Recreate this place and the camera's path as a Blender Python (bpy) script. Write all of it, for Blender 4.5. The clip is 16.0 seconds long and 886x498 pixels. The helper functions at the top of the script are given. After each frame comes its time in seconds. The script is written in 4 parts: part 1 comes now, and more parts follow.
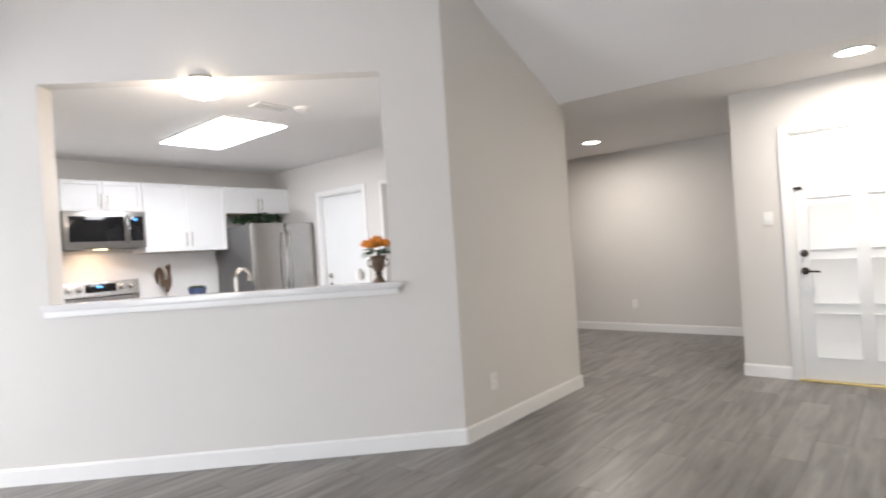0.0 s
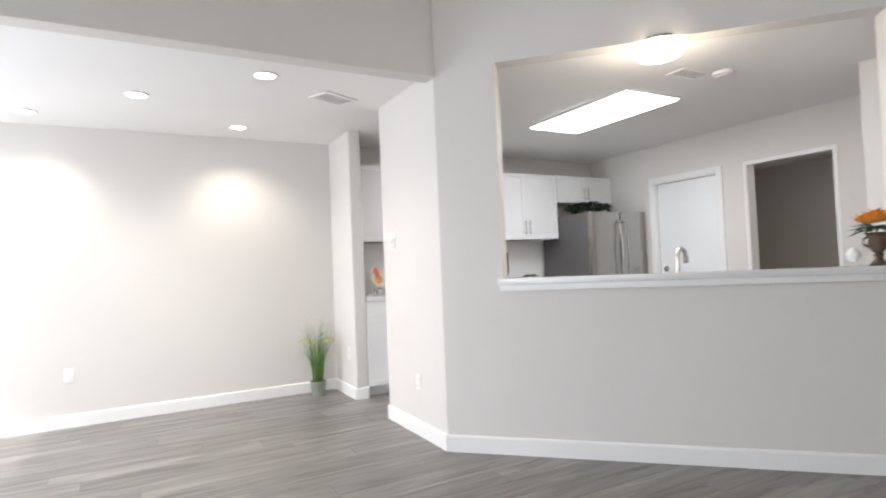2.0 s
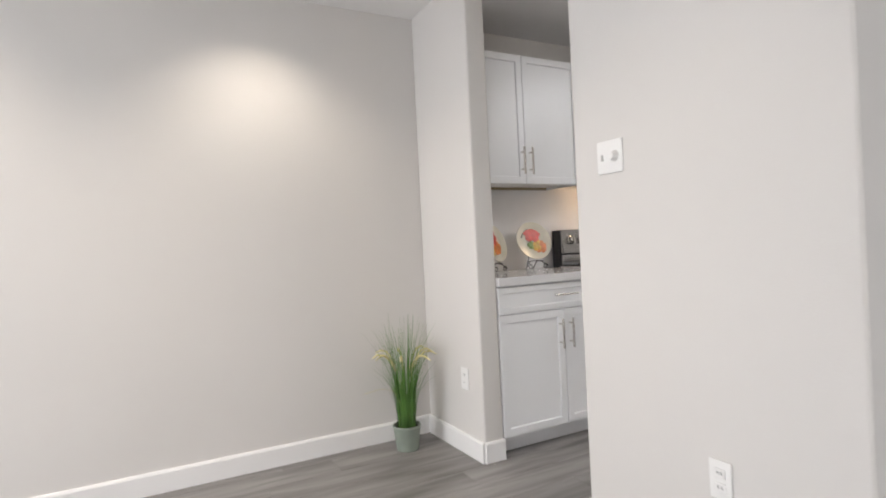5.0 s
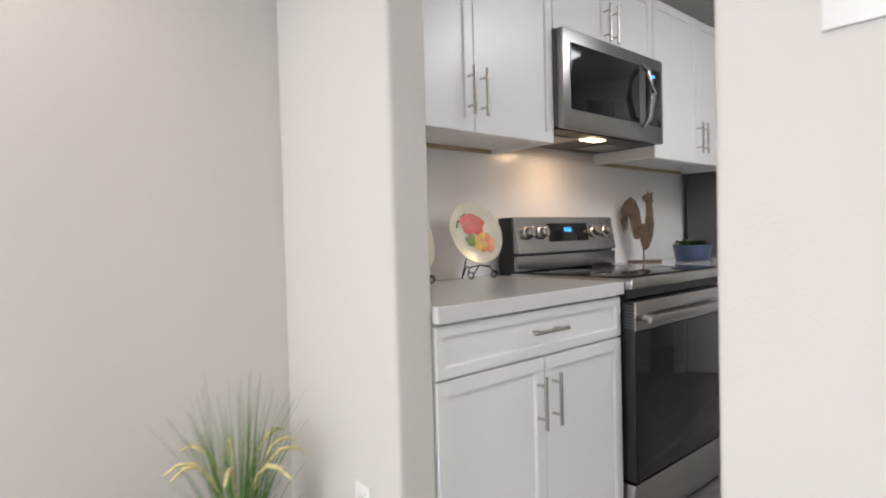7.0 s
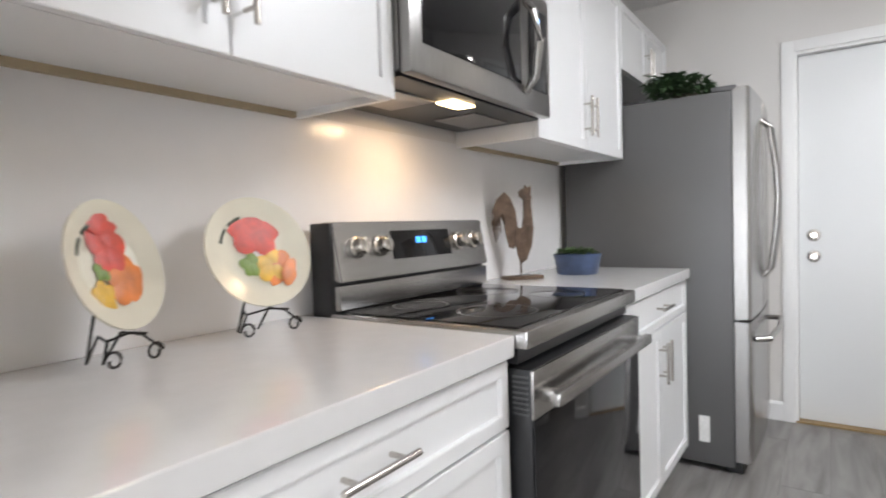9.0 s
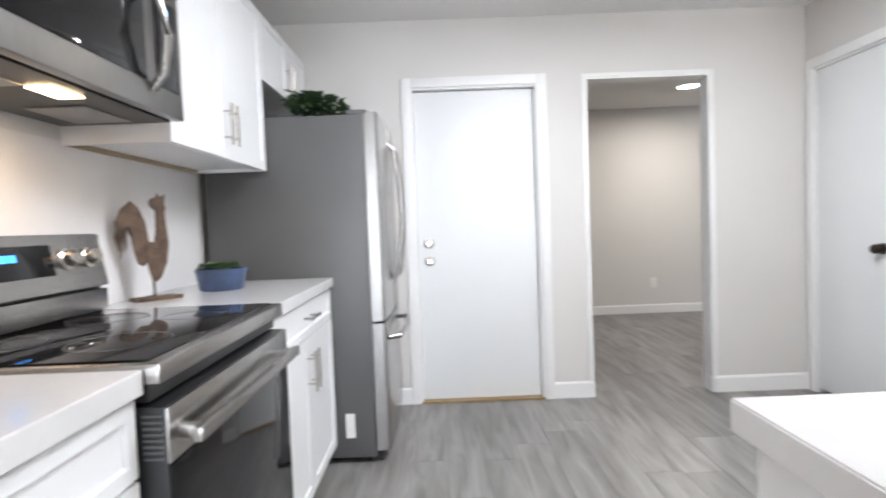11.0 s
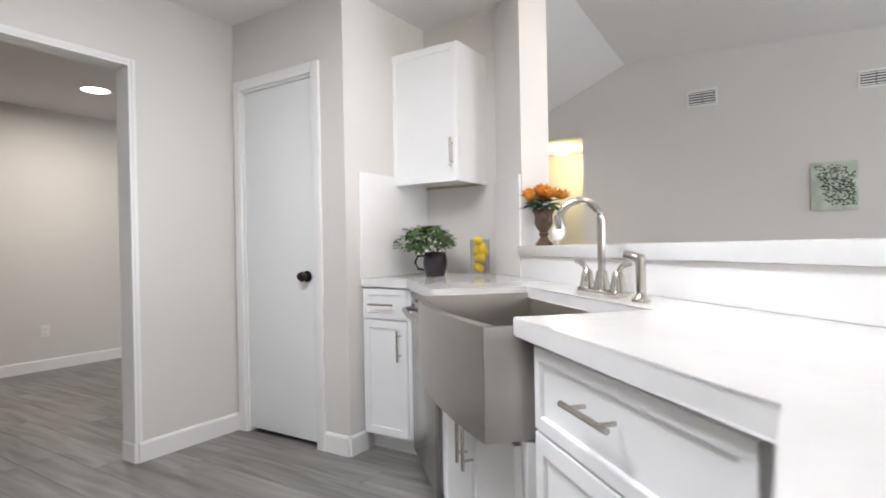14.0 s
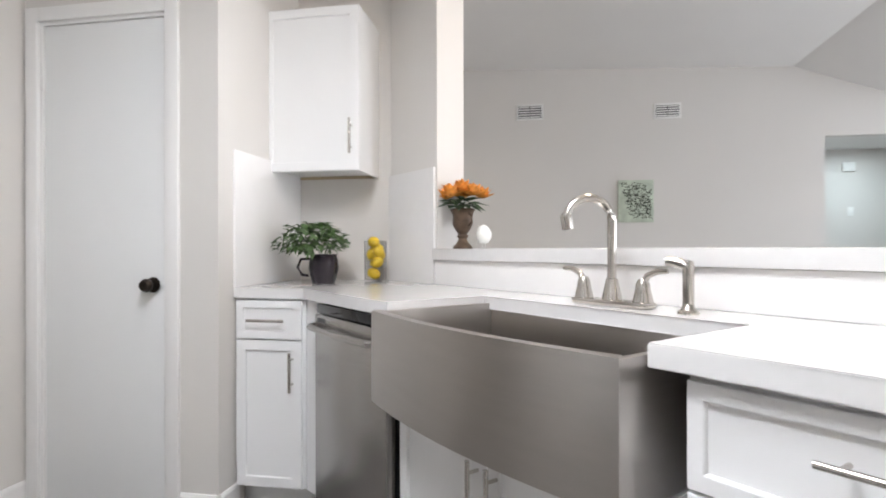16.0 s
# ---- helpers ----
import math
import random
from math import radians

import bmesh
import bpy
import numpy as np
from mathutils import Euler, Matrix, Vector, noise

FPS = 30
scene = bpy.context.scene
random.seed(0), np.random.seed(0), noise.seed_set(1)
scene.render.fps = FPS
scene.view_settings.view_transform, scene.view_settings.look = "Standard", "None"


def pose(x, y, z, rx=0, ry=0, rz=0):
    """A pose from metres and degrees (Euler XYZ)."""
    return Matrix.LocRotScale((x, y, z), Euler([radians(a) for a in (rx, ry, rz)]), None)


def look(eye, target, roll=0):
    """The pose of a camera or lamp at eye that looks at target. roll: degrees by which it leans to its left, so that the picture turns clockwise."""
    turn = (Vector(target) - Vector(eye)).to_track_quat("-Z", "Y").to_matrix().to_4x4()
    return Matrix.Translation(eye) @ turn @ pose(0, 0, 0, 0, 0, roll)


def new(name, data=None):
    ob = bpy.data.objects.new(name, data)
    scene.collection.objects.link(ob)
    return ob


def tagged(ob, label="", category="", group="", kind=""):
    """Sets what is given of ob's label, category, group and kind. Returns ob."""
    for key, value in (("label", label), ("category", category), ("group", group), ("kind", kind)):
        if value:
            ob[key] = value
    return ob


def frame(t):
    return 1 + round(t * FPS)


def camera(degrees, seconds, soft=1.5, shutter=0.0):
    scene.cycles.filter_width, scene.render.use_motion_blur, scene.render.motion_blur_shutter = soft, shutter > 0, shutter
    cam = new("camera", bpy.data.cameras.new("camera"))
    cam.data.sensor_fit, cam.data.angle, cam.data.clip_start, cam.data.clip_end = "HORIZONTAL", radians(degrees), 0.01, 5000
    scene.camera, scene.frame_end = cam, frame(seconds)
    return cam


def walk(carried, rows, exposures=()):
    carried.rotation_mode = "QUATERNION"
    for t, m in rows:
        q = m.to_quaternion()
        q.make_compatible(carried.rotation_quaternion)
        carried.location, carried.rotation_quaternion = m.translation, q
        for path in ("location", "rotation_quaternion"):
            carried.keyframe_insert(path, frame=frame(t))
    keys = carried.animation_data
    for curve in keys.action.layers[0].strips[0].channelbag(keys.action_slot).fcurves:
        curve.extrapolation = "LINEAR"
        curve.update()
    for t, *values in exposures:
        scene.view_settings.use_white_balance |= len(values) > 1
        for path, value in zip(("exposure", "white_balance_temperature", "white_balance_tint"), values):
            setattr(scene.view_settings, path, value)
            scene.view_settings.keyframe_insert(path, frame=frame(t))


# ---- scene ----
cam = camera(77.4, 16.0, soft=1.8, shutter=0.5)

PATH = [
    (0, (-0.571, -4.195, 1.271), (0.948, -2.895, 1.274), -3.7),
    (0.5, (-0.843, -3.896, 1.289), (0.579, -2.491, 1.328), -3.4),
    (1, (-1.071, -3.6, 1.254), (0.177, -2.038, 1.305), -3.2),
    (1.5, (-1.28, -3.283, 1.223), (-0.236, -1.579, 1.29), -2.8),
    (2, (-1.554, -2.986, 1.179), (-0.593, -1.233, 1.241), -2.4),
    (2.5, (-1.785, -2.644, 1.141), (-0.837, -0.883, 1.193), -2.3),
    (3, (-1.852, -2.175, 1.117), (-0.94, -0.395, 1.155), -2.2),
    (3.5, (-1.782, -1.745, 1.079), (-0.914, 0.057, 1.106), -2.0),
    (6, (-0.917, 0.224, 1.112), (0.13, 1.928, 1.078), -3.1),
    (6.5, (-0.735, 0.53, 1.098), (0.391, 2.182, 1.055), -2.6),
    (7, (-0.621, 0.772, 1.106), (0.681, 2.289, 1.054), -1.5),
    (7.5, (-0.357, 1.009, 1.099), (1.004, 2.474, 1.067), -1.9),
    (8, (-0.161, 1.134, 1.088), (1.268, 2.533, 1.056), -1.9),
    (8.2, (-0.084, 1.197, 1.1), (1.377, 2.562, 1.059), -1.8),
    (10.3, (0.191, 1.34, 1.174), (2.136, 1.795, 1.082), -2.1),
    (10.5, (0.185, 1.347, 1.162), (2.159, 1.66, 1.078), -2.1),
    (11, (0.156, 1.296, 1.157), (2.154, 1.289, 1.071), -2.2),
    (11.5, (0.142, 1.292, 1.167), (2.103, 0.908, 1.085), -2.1),
    (12, (0.249, 1.228, 1.173), (2.134, 0.562, 1.113), -2.2),
    (12.5, (0.399, 1.138, 1.175), (2.173, 0.215, 1.154), -2.0),
    (13, (0.5, 1.08, 1.159), (2.134, -0.074, 1.15), -1.7),
    (13.5, (0.665, 1.085, 1.152), (2.0, -0.405, 1.149), -1.3),
    (14, (0.83, 1.076, 1.085), (1.915, -0.604, 1.079), -1.1),
    (14.5, (1.046, 1.0, 1.061), (2.042, -0.735, 1.058), -0.8),
    (15, (1.181, 0.951, 1.057), (2.067, -0.842, 1.054), -0.4),
    (15.5, (1.371, 0.947, 1.082), (1.968, -0.962, 1.079), -0.0),
    (16, (1.553, 0.931, 1.085), (1.906, -1.037, 1.084), -0.1),
]
# the clip's automatic exposure and white balance
EXPOSURES = [(0, 0.34, 6400, 13), (0.5, 0.30, 6400, 13), (1.0, 0.22, 6400, 12), (1.5, 0.06, 6400, 12), (2.5, -0.28, 6400, 12), (3.5, -0.60, 6450, 11), (6, -0.58, 6600, 14), (7, -0.46, 6550, 13), (8, -0.30, 6500, 12),
             (10.5, 0.48, 6150, 11), (12, 0.27, 6200, 12), (13.5, 0.22, 6300, 12), (16, 0.28, 6350, 12)]
walk(cam, [(t, look(eye, target, roll)) for t, eye, target, roll in PATH], EXPOSURES)

# ---- world and light ----
world = bpy.data.worlds.new("world")
scene.world = world
world.use_nodes = True
wn = world.node_tree
sky = wn.nodes.new("ShaderNodeTexSky")
sky.sky_type = "NISHITA"
sky.sun_disc = False
sky.sun_elevation, sky.sun_rotation = radians(48), radians(250)
wn.nodes["Background"].inputs[1].default_value = 0.12
wn.links.new(sky.outputs[0], wn.nodes["Background"].inputs[0])


def lamp(kind, name, m, power, color, **more):
    data = bpy.data.lights.new(name, kind)
    data.energy, data.color = power, color
    if kind == "AREA":
        data.shape = more.get("shape", "RECTANGLE")
        data.size, data.size_y = more["size"]
    elif kind == "SPOT":
        data.spot_size, data.spot_blend, data.shadow_soft_size = radians(more["cone"]), 0.9, 0.05
    elif kind == "SUN":
        data.angle = radians(0.5)
    else:
        data.shadow_soft_size = more.get("size", 0.06)
    ob = new(name, data)
    ob.matrix_world = m
    return ob


lamp("SUN", "sun", look((-10, -4, 11), (0, 0, 0)), 2.0, (1, 0.95, 0.88))
DAY = (0.90, 0.95, 1.0)
WARM = (1.0, 0.90, 0.78)
# daylight in the glazed openings
lamp("AREA", "breakfast_daylight", look((-4.05, 1.30, 1.15), (0, 0.0, 1.1)), 92, DAY, size=(1.7, 2.0))
lamp("AREA", "living_daylight", look((-4.95, -3.4, 1.25), (0, -3.4, 1.2)), 112, DAY, size=(2.8, 2.1))
# added fill before the solid gable wall; there is no window behind it
lamp("AREA", "rear_fill", look((-4.0, -5.30, 1.35), (-4.0, 0, 1.3)), 28, DAY, size=(1.6, 1.3))
# lamps of the rooms
DOWN = [(-0.78, 2.02), (-2.28, 2.05), (-1.55, 1.35), (-0.82, 0.64), (-2.33, 0.63)]
HALL = [(5.76, -1.25), (4.22, -3.93)]
for x, y in DOWN:
    lamp("SPOT", "downlight_beam", look((x, y, 2.425), (x, y, 0)), 46, WARM, cone=130)
for x, y in HALL:
    lamp("AREA", "disc_light_glow", look((x, y, 2.40), (x, y, 0)), 23, (1, 0.92, 0.82), shape="DISK", size=(0.16, 0.16))
lamp("AREA", "panel_glow", look((1.97, 0.525, 2.405), (1.97, 0.525, 0)), 34, (0.95, 0.975, 1.0), size=(0.56, 1.16))
lamp("POINT", "dome_glow", pose(1.16, -0.79, 2.27), 13, (1.0, 0.86, 0.70), size=0.08)
lamp("AREA", "range_light", look((1.44, 2.25, 1.488), (1.44, 2.34, 0)), 1.5, (1.0, 0.68, 0.40), size=(0.12, 0.05))
lamp("POINT", "closet_hall_glow", pose(3.64, -6.4, 2.30), 20, (1.0, 0.86, 0.45), size=0.07)
# cool fill added to brighten the far passage, without any fixture
lamp("AREA", "far_passage_fill", look((-2.4, -6.5, 2.38), (-2.4, -6.5, 0)), 16, (0.78, 0.95, 1.0), size=(0.6, 0.6))


# ---- materials ----
def mat(name, color, rough=0.5, metal=0.0, scale=6.0, var=0.06, bump=0.0, bscale=180.0, coat=0.0, stretch=None, spec=0.5, rnd=0.0, emit=None, alpha=None):
    m = bpy.data.materials.new(name)
    m.use_nodes = True
    n, l = m.node_tree.nodes, m.node_tree.links
    b = n["Principled BSDF"]
    b.inputs["Roughness"].default_value, b.inputs["Metallic"].default_value = rough, metal
    b.inputs["Coat Weight"].default_value = coat
    b.inputs["Specular IOR Level"].default_value = spec
    co = n.new("ShaderNodeTexCoord")
    src = co.outputs["Object"]
    if stretch:
        mp = n.new("ShaderNodeMapping")
        mp.inputs["Scale"].default_value = stretch
        l.new(src, mp.inputs[0])
        src = mp.outputs[0]
    nz = n.new("ShaderNodeTexNoise")
    nz.inputs["Scale"].default_value, nz.inputs["Detail"].default_value = scale, 6
    l.new(src, nz.inputs["Vector"])
    rp = n.new("ShaderNodeValToRGB")
    rp.color_ramp.elements[0].position, rp.color_ramp.elements[1].position = 0.3, 0.7
    rp.color_ramp.elements[0].color = (*[c * (1 - var) for c in color], 1)
    rp.color_ramp.elements[1].color = (*[min(1, c * (1 + var)) for c in color], 1)
    l.new(nz.outputs[0], rp.inputs[0])
    out = rp.outputs[0]
    if rnd:
        info = n.new("ShaderNodeObjectInfo")
        hs = n.new("ShaderNodeHueSaturation")
        mr = n.new("ShaderNodeMapRange")
        mr.inputs["To Min"].default_value, mr.inputs["To Max"].default_value = 1 - rnd, 1 + rnd
        l.new(info.outputs["Random"], mr.inputs[0])
        l.new(mr.outputs[0], hs.inputs["Value"])
        l.new(out, hs.inputs["Color"])
        out = hs.outputs[0]
    l.new(out, b.inputs["Base Color"])
    if bump:
        n2 = n.new("ShaderNodeTexNoise")
        n2.inputs["Scale"].default_value, n2.inputs["Detail"].default_value = bscale, 4
        l.new(src, n2.inputs["Vector"])
        bp = n.new("ShaderNodeBump")
        bp.inputs["Strength"].default_value, bp.inputs["Distance"].default_value = bump, 0.002
        l.new(n2.outputs[0], bp.inputs["Height"])
        l.new(bp.outputs[0], b.inputs["Normal"])
    if emit:
        b.inputs["Emission Color"].default_value, b.inputs["Emission Strength"].default_value = (*emit[0], 1), emit[1]
    return m


PAINT = mat("wall_paint", (0.66, 0.635, 0.605), 0.75, scale=1.3, var=0.012, bump=0.25, bscale=160)
CEIL = mat("ceiling_paint", (0.81, 0.795, 0.78), 0.85, scale=1.6, var=0.012, bump=0.35, bscale=110)
TRIM = mat("trim_paint", (0.80, 0.79, 0.775), 0.38, scale=3, var=0.012, bump=0.05, bscale=60)
DOORP = mat("door_paint", (0.78, 0.785, 0.78), 0.40, scale=2.2, var=0.014, bump=0.08, bscale=70)
CAB = mat("cabinet_lacquer", (0.80, 0.80, 0.80), 0.33, scale=3, var=0.010, bump=0.03, bscale=90)
# near-black colour for the shade in slots, vents and plank gaps
SHADOWGAP = mat("gap_shade", (0.08, 0.08, 0.08), 0.8)
RAW = mat("raw_plywood", (0.42, 0.34, 0.22), 0.7, scale=4, var=0.15, stretch=(1, 8, 1))
QUARTZ = mat("white_quartz", (0.70, 0.69, 0.685), 0.13, scale=22, var=0.02, coat=0.2)
SPLASH = mat("quartz_backsplash", (0.80, 0.785, 0.775), 0.22, scale=14, var=0.012)
STEEL = mat("brushed_steel", (0.41, 0.395, 0.38), 0.27, 1.0, scale=7, var=0.10, bump=0.05, bscale=90, stretch=(2, 2, 60))
DSTEEL = mat("dark_brushed_steel", (0.30, 0.29, 0.28), 0.30, 1.0, scale=7, var=0.10, bump=0.05, bscale=90, stretch=(60, 2, 2))
SINKS = mat("sink_steel", (0.47, 0.445, 0.42), 0.30, 1.0, scale=3, var=0.025, stretch=(2, 2, 14))
NICKEL = mat("satin_nickel", (0.56, 0.53, 0.49), 0.24, 1.0, scale=20, var=0.06)
FRIDGE = mat("fridge_side_grey", (0.115, 0.112, 0.11), 0.42, 0.25, scale=3, var=0.05, bump=0.08, bscale=500)
BLACK = mat("black_enamel", (0.012, 0.012, 0.013), 0.35, scale=5, var=0.1)
GLASSK = mat("black_glass", (0.010, 0.010, 0.011), 0.06, scale=5, var=0.1, spec=0.35)
BRONZE = mat("dark_bronze", (0.045, 0.036, 0.03), 0.35, 0.9, scale=30, var=0.2)
WOODB = mat("base_wood", (0.16, 0.10, 0.055), 0.5, scale=6, var=0.2, stretch=(1, 9, 1))
RUST = mat("rusty_metal", (0.125, 0.085, 0.06), 0.55, 0.5, scale=22, var=0.45, bump=0.4, bscale=120)
WIRE = mat("black_wire", (0.02, 0.018, 0.016), 0.4, 0.7)
CREAM = mat("cream_glaze", (0.72, 0.68, 0.56), 0.22, scale=12, var=0.05)
RED = mat("poppy_red", (0.55, 0.045, 0.02), 0.4, scale=28, var=0.35)
ORANGE = mat("poppy_orange", (0.62, 0.17, 0.02), 0.4, scale=28, var=0.3)
YELLOW = mat("painted_yellow", (0.65, 0.38, 0.03), 0.4, scale=28, var=0.3)
PGREEN = mat("painted_green", (0.16, 0.24, 0.04), 0.4, scale=28, var=0.3)
PETAL = mat("orange_petal", (0.84, 0.31, 0.05), 0.6, scale=25, var=0.35)
LEMON = mat("lemon_skin", (0.72, 0.50, 0.03), 0.38, scale=14, var=0.12, bump=0.5, bscale=130)
LEAF = mat("leaf_green", (0.075, 0.135, 0.045), 0.5, scale=14, var=0.4)
LEAFD = mat("leaf_dark", (0.045, 0.085, 0.035), 0.5, scale=14, var=0.4)
GRASS = mat("grass_green", (0.085, 0.20, 0.035), 0.5, scale=9, var=0.4)
SEED = mat("grass_seed_head", (0.62, 0.55, 0.27), 0.7, scale=50, var=0.3)
BLUEP = mat("blue_glaze", (0.055, 0.085, 0.17), 0.35, scale=20, var=0.2, bump=0.2)
DARKP = mat("aubergine_glaze", (0.022, 0.016, 0.022), 0.14, scale=10, var=0.2)
GREENP = mat("grey_green_pot", (0.27, 0.31, 0.26), 0.5, scale=12, var=0.12)
SOIL = mat("soil", (0.04, 0.03, 0.02), 0.9, scale=60, var=0.5)
WHITEC = mat("white_ceramic", (0.82, 0.82, 0.80), 0.2, scale=20, var=0.03)
PLASTIC = mat("white_plastic", (0.80, 0.79, 0.77), 0.35, scale=12, var=0.02)
BRASS = mat("threshold_brass", (0.55, 0.42, 0.18), 0.3, 1.0, scale=30, var=0.1)
OAK = mat("door_threshold", (0.30, 0.20, 0.09), 0.5, scale=8, var=0.2)
CANVAS = mat("canvas_green", (0.50, 0.56, 0.46), 0.8, scale=9, var=0.2, bump=0.2, bscale=400)
INK = mat("painted_branches", (0.05, 0.055, 0.04), 0.8, scale=30, var=0.3)
LIT = mat("lamp_glow", (0.9, 0.9, 0.88), 0.5, emit=((1, 0.97, 0.92), 9))
LITP = mat("panel_diffuser", (0.9, 0.9, 0.9), 0.5, emit=((0.98, 0.99, 1.0), 7))
LITW = mat("warm_glass_glow", (0.9, 0.85, 0.7), 0.4, emit=((1, 0.83, 0.6), 6))
LITR = mat("range_bulb_glow", (0.9, 0.8, 0.5), 0.4, emit=((1, 0.7, 0.35), 10))
CLOCK = mat("clock_digits", (0.02, 0.1, 0.4), 0.3, emit=((0.06, 0.35, 1.0), 3))
STICK = mat("paper_sticker", (0.75, 0.74, 0.72), 0.7, scale=300, var=0.25)
SKYC = mat("bright_outdoors", (0.8, 0.85, 0.9), 0.9, emit=((0.85, 0.93, 1.0), 2.2))

GLASS = bpy.data.materials.new("clear_glass")
GLASS.use_nodes = True
gb = GLASS.node_tree.nodes["Principled BSDF"]
gb.inputs["Transmission Weight"].default_value, gb.inputs["Roughness"].default_value = 1.0, 0.02
gb.inputs["IOR"].default_value = 1.12


def plank_material():
    m = bpy.data.materials.new("grey_vinyl_plank")
    m.use_nodes = True
    n, l = m.node_tree.nodes, m.node_tree.links
    b = n["Principled BSDF"]
    b.inputs["Roughness"].default_value = 0.36
    info, co = n.new("ShaderNodeObjectInfo"), n.new("ShaderNodeTexCoord")
    geo = n.new("ShaderNodeNewGeometry")
    both = n.new("ShaderNodeMath")
    both.operation = "ADD"
    l.new(info.outputs["Random"], both.inputs[0]), l.new(geo.outputs["Random Per Island"], both.inputs[1])
    off = n.new("ShaderNodeVectorMath")
    off.operation = "MULTIPLY_ADD"
    off.inputs[1].default_value = (1.2, 10.0, 1)
    l.new(co.outputs["Object"], off.inputs[0])
    sh = n.new("ShaderNodeMath")
    sh.operation = "MULTIPLY"
    sh.inputs[1].default_value = 37
    l.new(both.outputs[0], sh.inputs[0]), l.new(sh.outputs[0], off.inputs[2])
    grain = n.new("ShaderNodeTexNoise")
    grain.inputs["Scale"].default_value, grain.inputs["Detail"].default_value, grain.inputs["Distortion"].default_value = 1.6, 8, 0.6
    l.new(off.outputs[0], grain.inputs["Vector"])
    rp = n.new("ShaderNodeValToRGB")
    e = rp.color_ramp.elements
    e[0].position, e[0].color = 0.28, (0.118, 0.110, 0.104, 1)
    e[1].position, e[1].color = 0.75, (0.300, 0.285, 0.272, 1)
    mid = rp.color_ramp.elements.new(0.5)
    mid.color = (0.205, 0.194, 0.185, 1)
    l.new(grain.outputs[0], rp.inputs[0])
    hs = n.new("ShaderNodeHueSaturation")
    fr = n.new("ShaderNodeMath")
    fr.operation = "FRACT"
    l.new(both.outputs[0], fr.inputs[0])
    mr = n.new("ShaderNodeMapRange")
    mr.inputs["To Min"].default_value, mr.inputs["To Max"].default_value = 0.86, 1.12
    l.new(fr.outputs[0], mr.inputs[0]), l.new(mr.outputs[0], hs.inputs["Value"])
    l.new(rp.outputs[0], hs.inputs["Color"]), l.new(hs.outputs[0], b.inputs["Base Color"])
    bp = n.new("ShaderNodeBump")
    bp.inputs["Strength"].default_value, bp.inputs["Distance"].default_value = 0.12, 0.002
    l.new(grain.outputs[0], bp.inputs["Height"]), l.new(bp.outputs[0], b.inputs["Normal"])
    return m


PLANK = plank_material()


# ---- building helpers ----
def mesh_object(name, bm, material, smooth=False):
    me = bpy.data.meshes.new(name)
    bmesh.ops.recalc_face_normals(bm, faces=bm.faces)
    bm.to_mesh(me)
    bm.free()
    me.materials.append(material)
    if smooth:
        for p in me.polygons:
            p.use_smooth = True
        me.set_sharp_from_angle(angle=radians(38))
    return new(name, me)


def part(name, bm, material, parent, label="", smooth=True):
    ob = mesh_object(name, bm, material, smooth)
    ob.parent = parent
    return tagged(ob, label=label)


def thing(name, m, label, category, group="", kind=""):
    ob = new(name)
    ob.empty_display_size = 0.1
    ob.matrix_world = m
    return tagged(ob, label, category, group, kind)


def box(x0, x1, y0, y1, z0, z1, bevel=0.0, bm=None, seg=2):
    own = bmesh.new()
    vs = [own.verts.new((x, y, z)) for x in (x0, x1) for y in (y0, y1) for z in (z0, z1)]
    for f in ((0, 1, 3, 2), (4, 6, 7, 5), (0, 4, 5, 1), (2, 3, 7, 6), (0, 2, 6, 4), (1, 5, 7, 3)):
        own.faces.new([vs[i] for i in f])
    bmesh.ops.recalc_face_normals(own, faces=own.faces)
    own.normal_update()
    if bevel:
        bmesh.ops.bevel(own, geom=own.edges[:], offset=bevel, segments=seg, affect="EDGES", profile=0.6)
    return own if bm is None else merge(bm, own)


def merge(bm, other, m=None):
    if m is not None:
        other.transform(m)
    me = bpy.data.meshes.new("tmp")
    other.to_mesh(me)
    other.free()
    bm.from_mesh(me)
    bpy.data.meshes.remove(me)
    return bm


def prism(points, z0, z1, bevel=0.0, bm=None):
    own = bmesh.new()
    lo = [own.verts.new((x, y, z0)) for x, y in points]
    hi = [own.verts.new((x, y, z1)) for x, y in points]
    own.faces.new(lo[::-1]), own.faces.new(hi)
    for i in range(len(points)):
        j = (i + 1) % len(points)
        own.faces.new((lo[i], lo[j], hi[j], hi[i]))
    if bevel:
        bmesh.ops.bevel(own, geom=own.edges[:], offset=bevel, segments=2, affect="EDGES")
    return own if bm is None else merge(bm, own)


def lathe(profile, n=24, bm=None, m=None):
    own = bmesh.new()
    rings = []
    for r, z in profile:
        rings.append([own.verts.new((r * math.cos(2 * math.pi * i / n), r * math.sin(2 * math.pi * i / n), z)) for i in range(n)] if r > 1e-5 else [own.verts.new((0, 0, z))])
    for a, b in zip(rings, rings[1:]):
        for i in range(n):
            j = (i + 1) % n
            if len(a) == 1 and len(b) == 1:
                continue
            if len(a) == 1:
                own.faces.new((a[0], b[j], b[i]))
            elif len(b) == 1:
                own.faces.new((a[i], a[j], b[0]))
            else:
                own.faces.new((a[i], a[j], b[j], b[i]))
    if m is not None:
        own.transform(m)
    return own if bm is None else merge(bm, own)


